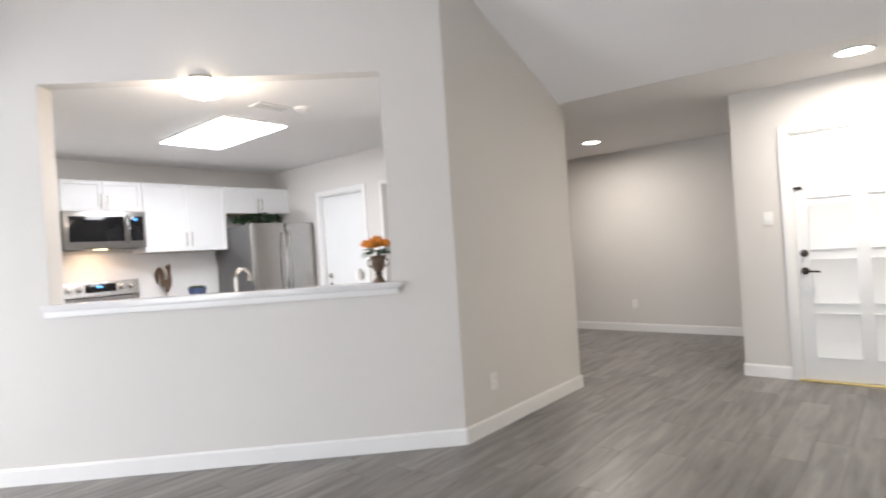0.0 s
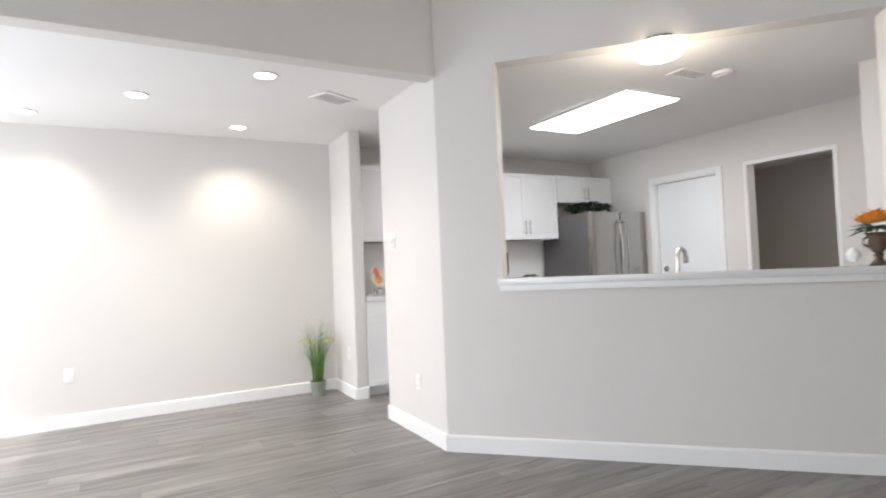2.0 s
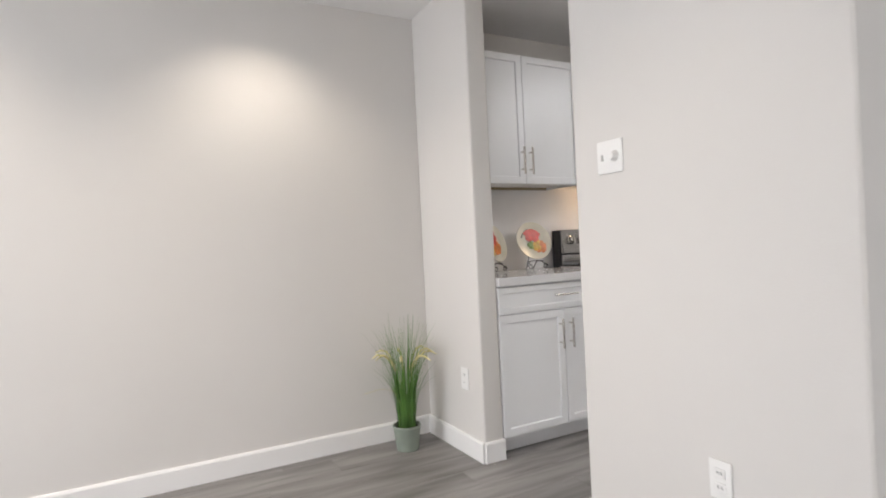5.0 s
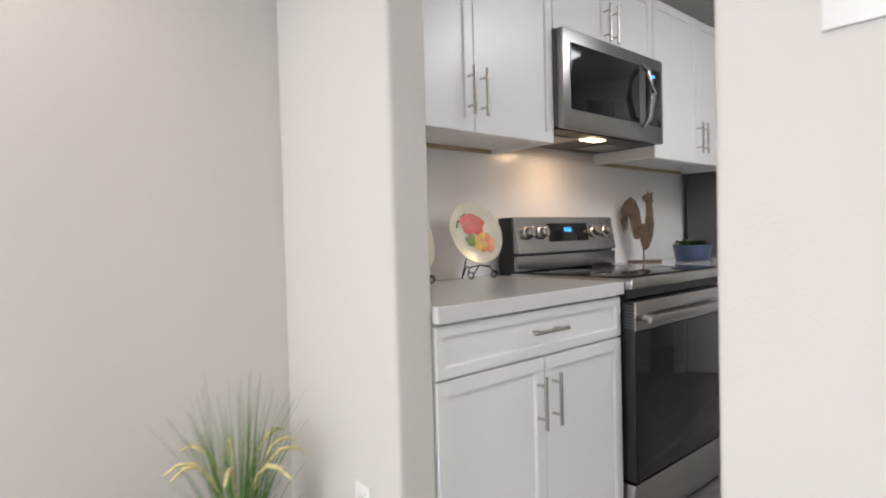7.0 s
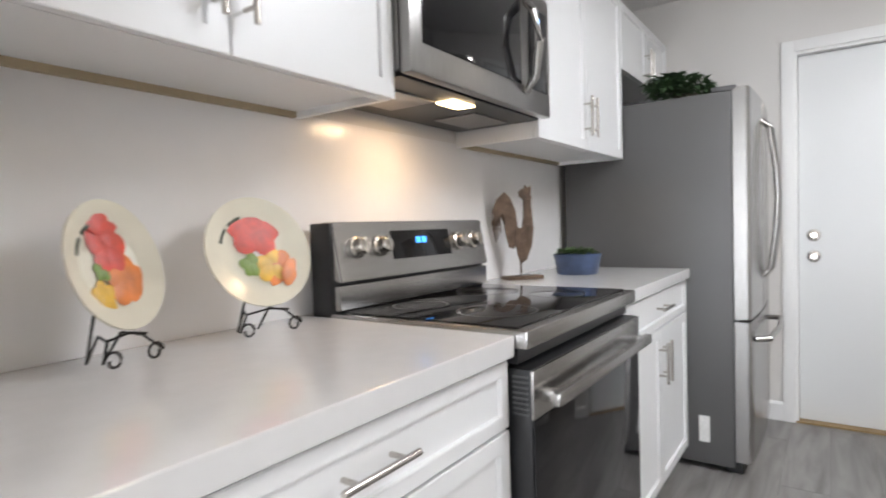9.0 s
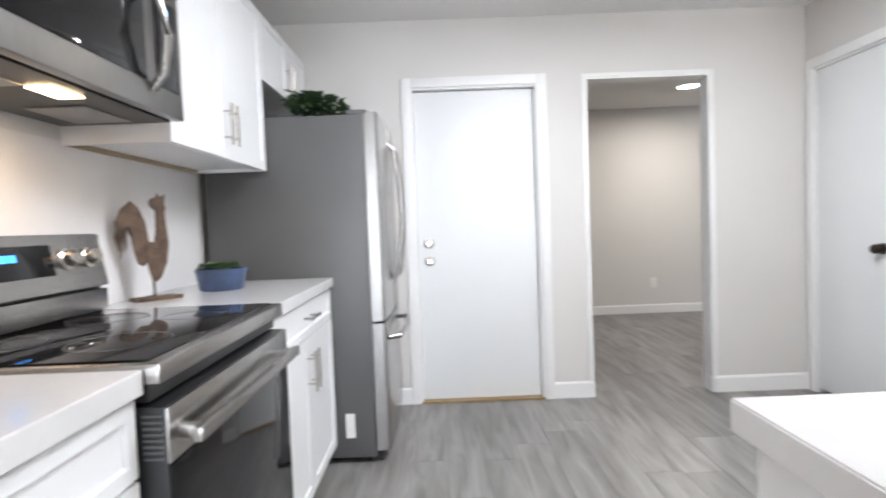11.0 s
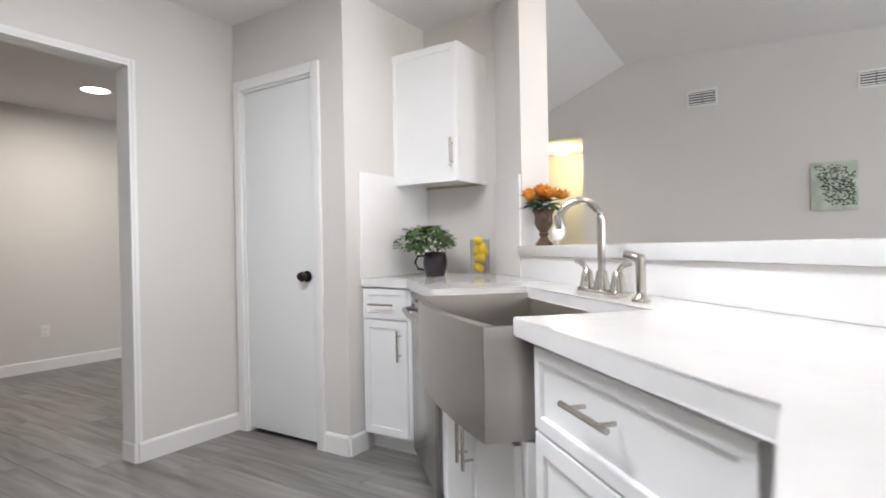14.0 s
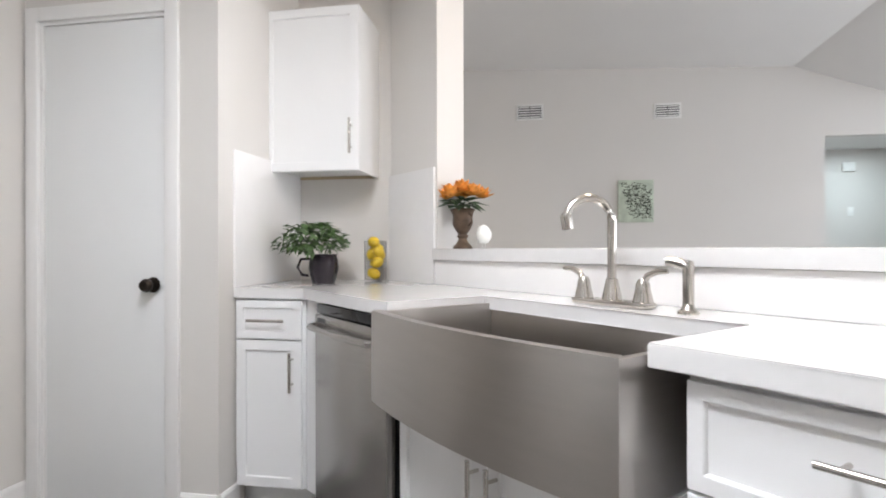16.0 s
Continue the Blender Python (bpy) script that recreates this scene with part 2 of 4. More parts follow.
def tube(points, r, n=8, bm=None, radii=None):
    own = bmesh.new()
    pts = [Vector(p) for p in points]
    rings = []
    up = Vector((0.13, 0.21, 0.97))
    for i, p in enumerate(pts):
        d = (pts[min(i + 1, len(pts) - 1)] - pts[max(i - 1, 0)]).normalized()
        a = d.cross(up)
        if a.length < 0.05:
            a = d.cross(Vector((1, 0, 0)))
        a.normalize()
        b = d.cross(a)
        rr = radii[i] if radii else r
        rings.append([own.verts.new(p + rr * (math.cos(2 * math.pi * k / n) * a + math.sin(2 * math.pi * k / n) * b)) for k in range(n)])
    for a, b in zip(rings, rings[1:]):
        for k in range(n):
            own.faces.new((a[k], a[(k + 1) % n], b[(k + 1) % n], b[k]))
    own.faces.new(rings[0][::-1]), own.faces.new(rings[-1])
    return own if bm is None else merge(bm, own)


def arc(c, r, a0, a1, n, f):
    return [f(c, r, radians(a0 + (a1 - a0) * i / n)) for i in range(n + 1)]


def wall(name, p0, p1, thick, z1, label, holes=(), z0=0.0, material=None, rounded=0.0):
    """A wall from p0 to p1 whose thickness lies to the left of that way; holes: (from, to, bottom, top)."""
    p0, p1 = Vector(p0), Vector(p1)
    length = (p1 - p0).length
    ang = math.atan2(p1.y - p0.y, p1.x - p0.x)
    bm = bmesh.new()
    u = 0.0
    for a, b, lo, hi in sorted(holes):
        if a > u:
            box(u, a, 0, thick, z0, z1, bm=bm)
        if lo > z0:
            box(a, b, 0, thick, z0, lo, bm=bm)
        if hi < z1:
            box(a, b, 0, thick, hi, z1, bm=bm)
        u = b
    if u < length:
        box(u, length, 0, thick, z0, z1, rounded, bm=bm, seg=4)
    ob = mesh_object(name, bm, material or PAINT, rounded > 0)
    ob.matrix_world = Matrix.Translation((p0.x, p0.y, 0)) @ Matrix.Rotation(ang, 4, "Z")
    return tagged(ob, label, "wall", kind="structure")


def baseboard(p0, p1, h=0.105, d=0.014):
    """Skirting along p0 to p1, standing out to the right of that way."""
    p0, p1 = Vector(p0), Vector(p1)
    length = (p1 - p0).length
    bm = bmesh.new()
    prof = [(0, 0), (-d, 0), (-d, h - 0.012), (-d * 0.55, h), (0, h)]
    a = [bm.verts.new((-0.0, y, z)) for y, z in prof]
    b = [bm.verts.new((length, y, z)) for y, z in prof]
    bm.faces.new(a), bm.faces.new(b[::-1])
    for i in range(5):
        j = (i + 1) % 5
        bm.faces.new((a[i], b[i], b[j], a[j]))
    ob = mesh_object("baseboard", bm, TRIM)
    ob.matrix_world = Matrix.Translation((p0.x, p0.y, 0.001)) @ Matrix.Rotation(math.atan2(p1.y - p0.y, p1.x - p0.x), 4, "Z")
    return tagged(ob, "white painted baseboard along the foot of a wall", "baseboard", kind="structure")


# ---- structure ----
R2 = math.sqrt(2)
H = 2.46          # flat ceilings
TOP = 3.75        # walls of the vaulted room
YB, YS = 2.45, 2.46   # breakfast wall, range wall
XB = 3.72         # kitchen back wall
YP = -1.075       # pantry wall
YU = -1.83       # wall behind the corner cabinet
S0, DT = 0.205, 0.355   # living and kitchen faces of the pass-through wall
UE = 2.915        # length of the pass-through wall
UA, UB = 0.40, 2.50
XW = S0 / R2      # west face of the short walls at the kitchen doorway
YD0, YD1 = 1.10, 1.845  # the kitchen doorway
YH = (S0 - UE) / R2     # hall wall
XH = (S0 + UE) / R2     # west end of the hall wall
XF = 6.80         # far wall of the dining room
YL = -5.40        # far wall of the living room
XE = 4.80         # entry wall


def diag(u, s):
    """A place on the plan: u along the diagonal wall, s from its living-room face into the kitchen."""
    return (u / R2 + s / R2, -u / R2 + s / R2)


wall("wall_diagonal", diag(0, S0), diag(UE, S0), DT - S0, 2.447, "warm grey painted kitchen wall with wide pass-through opening", [(UA, UB, 1.035, H)])
wall("wall_diagonal_upper", diag(0.0, S0), diag(UE, S0), 0.12, TOP, "warm grey painted wall above the pass-through", z0=2.447)
wall("wall_switch", (XW + 0.115, XW), (XW + 0.115, YD0), 0.115, H + 0.02, "warm grey short wall beside the kitchen doorway", rounded=0.014)
wall("wall_stub", (XW + 0.115, YD1), (XW + 0.115, YB), 0.115, H + 0.02, "warm grey wall stub at the kitchen doorway", rounded=0.014)
wall("wall_breakfast", (-4.2, YB), (XW + 0.05, YB), 0.12, H, "warm grey painted breakfast nook wall")
wall("wall_range", (XW + 0.05, YS), (XB + 0.12, YS), 0.12, H, "warm grey painted kitchen wall behind the range")
wall("wall_kitchen_back", (XB + 0.12, YH + 0.01), (XB + 0.12, YS), 0.12, H, "pale grey painted kitchen end wall with door and doorway",
     [(-0.459 - YH - 0.01, 0.342 - YH - 0.01, 0, 2.065), (0.650 - YH - 0.01, 1.457 - YH - 0.01, 0, 2.035)])
wall("wall_pantry", (2.82, YP - 0.11), (XB, YP - 0.11), 0.11, H, "pale grey painted pantry wall with a door", [(0.225, 0.825, 0, 2.045)])
wall("wall_pantry_side", (2.82 + 0.1, YU), (2.82 + 0.1, YP - 0.11), 0.1, H, "cream painted side of the pantry")
wall("wall_corner", (diag(0, DT)[0] + diag(0, DT)[1] - YU - 0.001, YU - 0.06), (2.92, YU - 0.06), 0.06, H, "cream painted wall behind the corner cabinet")
wall("wall_hall", (XH, YH), (XB + 0.0, YH), 0.1, 2.447, "warm grey painted wall along the entry hall")
wall("wall_hall_upper", (XH + 0.005, YH), (XB, YH), 0.1, TOP, "warm grey wall above the entry hall", z0=2.447)
wall("wall_header", (-4.2, XW - 0.01), (XW, XW - 0.01), 0.12, TOP, "warm grey bulkhead between living room and breakfast nook", z0=2.405)
wall("wall_dining_far", (XF, -3.02), (XF, YS + 0.12), -0.12, H, "warm grey painted dining room wall")
wall("wall_dining_south", (XE + 0.12, -3.0), (XF, -3.0), -0.12, H, "pale grey wall beside the entry")
wall("wall_dining_north", (XB + 0.12, YS), (XF, YS), 0.12, H, "plain grey dining room wall")
wall("wall_entry", (XE, YL), (XE, -3.0), -0.12, H, "pale grey entry wall with the front door", [(-4.34 - YL, -3.42 - YL, 0, 2.045)])
wall("wall_living_far", (-5.1, YL), (XE + 0.12, YL), -0.12, TOP, "warm grey painted living room gable wall",
     [(5.1 - 3.0, 5.1 - 1.33, 0, 2.25), (3.0 + 5.1, 4.2 + 5.1, 0, 2.385)])
wall("wall_living_west", (-5.0, YL), (-5.0, 0.25), 0.12, TOP, "living room window wall", [(1.3, 4.3, 0.1, 2.3)])
wall("wall_breakfast_west", (-4.1, 0.25), (-4.1, YB), 0.12, H, "breakfast nook window wall", [(0.15, 2.0, 0.05, 2.2)])
# rooms behind the far openings
wall("wall_closet_hall_back", (2.7, -7.0), (5.6, -7.0), -0.1, 2.8, "yellow-lit wall of a small hall", [(1.40, 2.2, 0, 2.05)])
wall("wall_closet_hall_west", (2.88, -7.0), (2.88, YL - 0.12), 0.1, 2.8, "plain wall of a small hall")
wall("wall_closet_hall_east", (5.4, -7.0), (5.4, YL - 0.12), -0.1, 2.8, "plain wall of a small hall")
wall("wall_bath_back", (3.0, -9.0), (5.6, -9.0), -0.1, 2.6, "plain wall of a far room", [(0.45, 1.5, 0.4, 2.0)])
wall("wall_bath_side", (3.3, -9.0), (3.3, -7.1), 0.1, 2.6, "plain wall of a far room")
wall("wall_bath_side_east", (5.4, -9.0), (5.4, -7.1), -0.1, 2.6, "plain wall of a far room")
wall("wall_passage_back", (-4.2, -7.4), (-0.9, -7.4), -0.1, 2.5, "pale wall of a far passage")
wall("wall_passage_east", (-1.0, -7.4), (-1.0, YL - 0.12), -0.1, 2.5, "pale wall of a far passage")
wall("wall_passage_west", (-3.6, -7.4), (-3.6, YL - 0.12), 0.1, 2.5, "pale wall of a far passage")


def ceiling(name, bm, label):
    return tagged(mesh_object(name, bm, CEIL), label, "ceiling", kind="structure")


E = 0.006
low = prism([(-4.2, XW + 0.1), (XW + E, XW + 0.1), (diag(UE, S0)[0], YH + 0.099), (XB + 0.06, YH + 0.099), (XB + 0.06, YS + 0.1), (0.05, YS + 0.1), (0.05, YB + 0.1), (-4.2, YB + 0.1)], H, H + 0.1)
ceiling("ceiling", low, "white textured flat ceiling of kitchen and nook")
CA, CB = (3.74, YH), (4.05, YL - 0.1)
dine = prism([(XB + 0.06, YS + 0.1), (XB + 0.06, YH + 0.002), CA, CB, (XF + 0.1, YL - 0.1), (XF + 0.1, YS + 0.1)], H, H + 0.1)
ceiling("ceiling_hall", dine, "white textured flat ceiling of hall and dining room")
ZV = 3.14
vault = bmesh.new()
slope = [[(CA[0], CA[1] + 0.02, H), (CB[0], CB[1], H), (2.50, YL - 0.1, ZV), (2.30, YH + 0.05, ZV)],
         [(2.30, YH + 0.05, ZV), (2.50, YL - 0.1, ZV), (-1.03, YL - 0.1, ZV - 0.16), (-1.03, 0.22, ZV), (0.22, 0.22, ZV)],
         [(-1.03, 0.22, ZV), (-1.03, YL - 0.1, ZV - 0.16), (-2.6, YL - 0.1, H - 0.05), (-2.6, 0.22, H)],
         [(-2.6, 0.22, H), (-2.6, YL - 0.1, H - 0.05), (-5.1, YL - 0.1, H - 0.05), (-5.1, 0.22, H)]]
for q in slope:
    lo = [vault.verts.new(p) for p in q]
    hi = [vault.verts.new((p[0], p[1], p[2] + 0.1)) for p in q]
    vault.faces.new(lo), vault.faces.new(hi[::-1])
    for i in range(len(q)):
        j = (i + 1) % len(q)
        vault.faces.new((lo[i], hi[i], hi[j], lo[j]))
ceiling("ceiling_vault", vault, "white textured vaulted living room ceiling")
ceiling("ceiling_far_rooms", box(2.6, 5.6, -9.1, YL - 0.12, 2.45, 2.55), "ceiling of the small hall")
ceiling("ceiling_passage", box(-4.2, -0.9, -7.5, YL - 0.12, 2.42, 2.5), "ceiling of the far passage")
# slab added out of view above the ceilings to block sun and sky
roof = box(-5.3, 7.2, -9.9, 2.9, 3.9, 4.0)
tagged(mesh_object("roof", roof, CEIL), "unseen plain slab closing the house against sky light", "roof", kind="structure")
ground = box(-40, 40, -40, 40, -0.25, -0.05)
tagged(mesh_object("ground", ground, mat("outdoor_ground", (0.2, 0.2, 0.17), 0.9, scale=2, var=0.3)), "plain paved ground outside", "ground", kind="structure")
subfloor = tagged(mesh_object("floor", box(-5.1, 7.0, -9.7, 2.7, -0.045, -0.0075), SHADOWGAP), "grey wood-look vinyl plank floor", "floor", kind="structure")

for a, b in [(diag(0, S0), diag(UE, S0)), ((XW, YD0), (XW, XW)), ((XW + 0.115, YD0), (XW, YD0)), ((-4.1, YB), (XW - 0.014, YB)), ((XW, YB), (XW, YD1)), ((XW, YD1), (XW + 0.115, YD1)),
             ((XH, YH), (XB, YH)), ((XB, 1.64), (XB, 1.517)), ((XB, 0.589), (XB, 0.342)), ((XB, -0.459), (XB, YP)),
             ((XB, YP), (3.70, YP)), ((2.985, YP), (2.82, YP)), ((2.82, YP), (2.82, YP - 0.13)),
             ((XF, YS), (XF, -3.0)), ((XF, -3.0), (XE, -3.0)), ((XE, -3.0), (XE, -3.355)), ((XE, -4.405), (XE, YL)), ((3.0, YL), (-1.33, YL)), ((XB, YH), (XB + 0.12, YH))]:
    baseboard(a, b)


for a, b in [((XB, 0.342), (XB + 0.12, 0.342)), ((XB + 0.12, -0.459), (XB, -0.459))]:
    baseboard(a, b, d=0.019)


def casing(name, m, w, h, label, width=0.06, depth=0.018, wall_t=0.12, both=False):
    """Door lining and architrave; local x across the opening from 0 to w, the wall face at y = 0, the room at -y."""
    th = thing(name, m, label, "door frame", kind="structure")
    for x0, x1, z0, z1, n in ((-width, 0, 0, h + width, "jamb_trim"), (w, w + width, 0, h + width, "jamb_trim"), (0, w, h, h + width, "head_trim")):
        part(n, box(x0, x1, -depth, -0.001, z0, z1, 0.004), TRIM, th)
        if both:
            part(n, box(x0, x1, wall_t + 0.001, wall_t + depth, z0, z1, 0.004), TRIM, th)
    part("lining", box(-0.001, 0.014, -0.002, wall_t, 0, h), TRIM, th)
    part("lining", box(w - 0.014, w + 0.001, -0.002, wall_t, 0, h), TRIM, th)
    part("lining", box(0.014, w - 0.014, -0.002, wall_t, h - 0.014, h + 0.001), TRIM, th)
    return th


def knob(parent, x, z, material, r=0.028):
    prof = [(0, 0.062), (r * 0.7, 0.06), (r, 0.045), (r * 0.9, 0.033), (0.011, 0.026), (0.011, 0.008), (0.031, 0.006), (0.032, 0), (0, 0)]
    part("knob", lathe(prof, 20, m=pose(x, 0, z, 90)), material, parent)


def slab_door(name, m, w, h, label, y=0.02, z0=0.012):
    th = thing(name, m, label, "door", kind="structure")
    part("leaf", box(0.017, w - 0.017, y, y + 0.036, z0, h - 0.017, 0.002), DOORP, th)
    return th


# back door of the kitchen: faces -x, so local x runs along -y
mb = pose(XB, 1.457, 0, 0, 0, -90)
casing("door_frame_1", mb, 0.807, 2.035, "white painted door casing in the kitchen end wall")
d1 = slab_door("door_1", mb, 0.807, 2.035, "closed white flat slab door with two brass-plated locks", y=0.045)
for z in (1.04, 0.925):
    part("lock", lathe([(0, 0.03), (0.016, 0.03), (0.02, 0.014), (0.032, 0.012), (0.034, 0), (0, 0)], 22, m=pose(0.085, 0.045, z, 90)), NICKEL, d1, "satin nickel lock")
part("threshold", box(0.0, 0.807, -0.01, 0.10, 0.001, 0.011), OAK, d1, "oak threshold strip")
casing("doorway_1", pose(XB, 0.342, 0, 0, 0, -90), 0.801, 2.065, "white corner bead round the plain doorway", width=0.022, depth=0.006)
# pantry door: faces +y
mp = pose(3.645, YP, 0, 0, 0, 180)
casing("door_frame_2", mp, 0.60, 2.045, "white painted casing of the pantry door", width=0.058)
d2 = slab_door("door_2", mp, 0.60, 2.045, "closed white flat pantry door with a dark bronze knob", y=0.006, z0=0.03)
knob(d2, 0.535, 0.94, BRONZE)
part("latch_plate", box(0.582, 0.5845, 0.004, 0.016, 0.90, 0.98), BRONZE, d2)
for z in (0.28, 1.80):
    part("hinge", box(0.004, 0.022, -0.008, 0.006, z - 0.045, z + 0.045, 0.003), TRIM, d2, "painted hinge")
# front door: faces -x
me_ = pose(XE, -3.42, 0, 0, 0, -90)
casing("door_frame_3", me_, 0.92, 2.045, "white painted front door casing", width=0.065)
d3 = slab_door("door_3", me_, 0.92, 2.045, "closed white raised-panel front door with dark hardware", y=0.014)
for cx in (0.115, 0.505):
    for z0, z1 in ((1.50, 1.90), (1.08, 1.44), (0.64, 1.00), (0.20, 0.56)):
        bm = box(cx, cx + 0.30, 0.003, 0.016, z0, z1)
        bmesh.ops.inset_individual(bm, faces=[f for f in bm.faces if f.calc_center_median().y < 0.0045], thickness=0.022, depth=-0.007)
        part("panel", bm, DOORP, d3)
part("threshold", box(-0.02, 0.94, -0.03, 0.10, 0.001, 0.014, 0.003), BRASS, d3, "brass threshold")
part("deadbolt", lathe([(0, 0.03), (0.012, 0.03), (0.02, 0.012), (0.03, 0.01), (0.03, 0), (0, 0)], 20, m=pose(0.07, 0.014, 1.05, 90)), BRONZE, d3, "dark bronze deadbolt")
lev = lathe([(0, 0.02), (0.02, 0.02), (0.031, 0.008), (0.031, 0), (0, 0)], 20, m=pose(0.07, 0.014, 0.905, 90))
tube([(0.07, -0.02, 0.905), (0.07, -0.045, 0.905), (0.10, -0.052, 0.905), (0.18, -0.048, 0.902)], 0.008, 8, lev)
part("lever_handle", lev, BRONZE, d3, "dark bronze lever handle")
part("chain_lock", box(0.02, 0.08, 0.0, 0.014, 1.575, 1.60, 0.003), BRONZE, d3, "dark chain lock")
# sill of the pass-through
ms = Matrix.Translation((0, 0, 0)) @ Matrix.Rotation(radians(-45), 4, "Z")
sill = thing("window_sill", ms, "white quartz sill of the kitchen pass-through", "sill", kind="structure")
part("slab", box(UA - 0.03, UB + 0.055, S0 - 0.045, S0 - 0.001, 1.047, 1.087, 0.004), QUARTZ, sill)
part("slab", box(UA + 0.001, UB - 0.001, S0 - 0.001, DT + 0.03, 1.036, 1.085, 0.003), QUARTZ, sill)
part("apron", box(UA - 0.02, UB + 0.04, S0 - 0.03, S0 - 0.001, 1.010, 1.047, 0.004), TRIM, sill)


# ---- fittings of the rooms ----
def outlet(m, label, kind_="outlet"):
    """A cover plate on a wall; local -y looks into the room."""
    th = thing("outlet" if kind_ == "outlet" else "light_switch", m, label, kind_)
    wide = 0.072 if kind_ != "dimmer" else 0.118
    part("cover_plate", box(-wide / 2, wide / 2, -0.006, -0.0005, -0.058, 0.058, 0.003), PLASTIC, th)
    if kind_ == "outlet":
        for z in (-0.021, 0.021):
            part("socket", box(-0.017, 0.017, -0.0085, -0.005, z - 0.014, z + 0.014, 0.003), PLASTIC, th)
            for x in (-0.006, 0.006):
                # dark block laid on the socket for the shade of its slot
                part("slot", box(x - 0.0012, x + 0.0012, -0.0092, -0.008, z - 0.004, z + 0.006), SHADOWGAP, th)
    else:
        part("toggle", box(-wide * 0.28 - 0.005, -wide * 0.28 + 0.005, -0.016, -0.005, -0.012, 0.010, 0.002), PLASTIC, th)
        if kind_ == "dimmer":
            part("dial", lathe([(0, 0.022), (0.014, 0.022), (0.018, 0.005), (0.021, 0), (0, 0)], 24, m=pose(0.024, -0.005, 0, 90)), PLASTIC, th, "round dimmer dial")
        else:
            part("toggle", box(wide * 0.2, wide * 0.2 + 0.01, -0.016, -0.005, -0.012, 0.010, 0.002), PLASTIC, th)
    return th


outlet(pose(-2.08, YB, 0.42), "white duplex outlet low on the breakfast wall")
outlet(pose(XW, 2.01, 0.40, 0, 0, -90), "white blank-looking outlet on the doorway stub")
outlet(pose(XW, 0.54, 0.375, 0, 0, -90), "white duplex outlet on the short wall")
outlet(pose(XF, -1.25, 0.37, 0, 0, -90), "white outlet on the dining room wall")
outlet(pose(2.54, YH, 0.34), "white outlet on the hall wall")
outlet(pose(XW, 0.915, 1.388, 0, 0, -90), "white plate with toggle and dimmer dial", "dimmer")
outlet(pose(XE, -3.25, 1.356, 0, 0, -90), "white double switch beside the front door", "switch")
outlet(pose(-2.55, -7.4, 1.58, 0, 0, 180), "small white switch in the far passage", "switch")
chime = thing("door_chime", pose(-2.52, -7.4, 2.18, 0, 0, 180), "small white chime box high on the passage wall", "door chime")
part("cover", box(-0.075, 0.075, -0.04, -0.001, -0.06, 0.06, 0.008), PLASTIC, chime)
part("grille", box(-0.05, 0.05, -0.043, -0.039, -0.035, 0.035, 0.002), TRIM, chime)


def recessed(x, y, r, label, group):
    th = thing("ceiling_light", pose(x, y, H), label, "ceiling light", group)
    part("trim_ring", lathe([(r * 0.80, -0.002), (r, -0.002), (r * 1.04, -0.006), (r * 1.0, -0.011), (r * 0.84, -0.009), (r * 0.80, -0.002)], 32), TRIM, th)
    part("diffuser", lathe([(0, -0.006), (r * 0.81, -0.006), (r * 0.81, -0.0015), (0, -0.0015)], 32), LIT, th, "lit white diffuser")


for x, y in DOWN:
    recessed(x, y, 0.075, "small round recessed downlight, lit warm white", "nook downlights")
for x, y in HALL:
    recessed(x, y, 0.125, "round flush disc light, lit white", "hall disc lights")
pl = thing("ceiling_panel_light", pose(1.97, 0.525, H), "long fluorescent ceiling panel light, lit bright white", "ceiling light")
part("frame", prism([(-0.30, -0.60), (0.30, -0.60), (0.30, 0.60), (-0.30, 0.60)], -0.02, -0.001, 0.003), TRIM, pl)
part("diffuser", box(-0.29, 0.29, -0.585, 0.585, -0.032, -0.019, 0.004), LITP, pl, "glowing white diffuser")
dl = thing("dome_light", pose(1.16, -0.79, H), "flush dome ceiling light, lit warm", "ceiling light")
part("base", lathe([(0, -0.001), (0.10, -0.001), (0.10, -0.022), (0, -0.022)], 28), NICKEL, dl)
part("glass_shade", lathe([(0.098, -0.022), (0.145, -0.032), (0.155, -0.06), (0.12, -0.10), (0.05, -0.12), (0, -0.123)], 28), LITW, dl, "glowing frosted glass shade")
part("finial", lathe([(0, -0.124), (0.012, -0.126), (0.008, -0.14), (0, -0.144)], 12), NICKEL, dl)
yl = thing("dome_light", pose(3.64, -6.4, 2.45), "small dome light glowing yellow in a far hall", "ceiling light")
part("base", lathe([(0, -0.001), (0.07, -0.001), (0.07, -0.02), (0, -0.02)], 20), BRASS, yl)
part("glass_shade", lathe([(0.068, -0.02), (0.095, -0.04), (0.085, -0.08), (0, -0.10)], 20), LITW, yl)


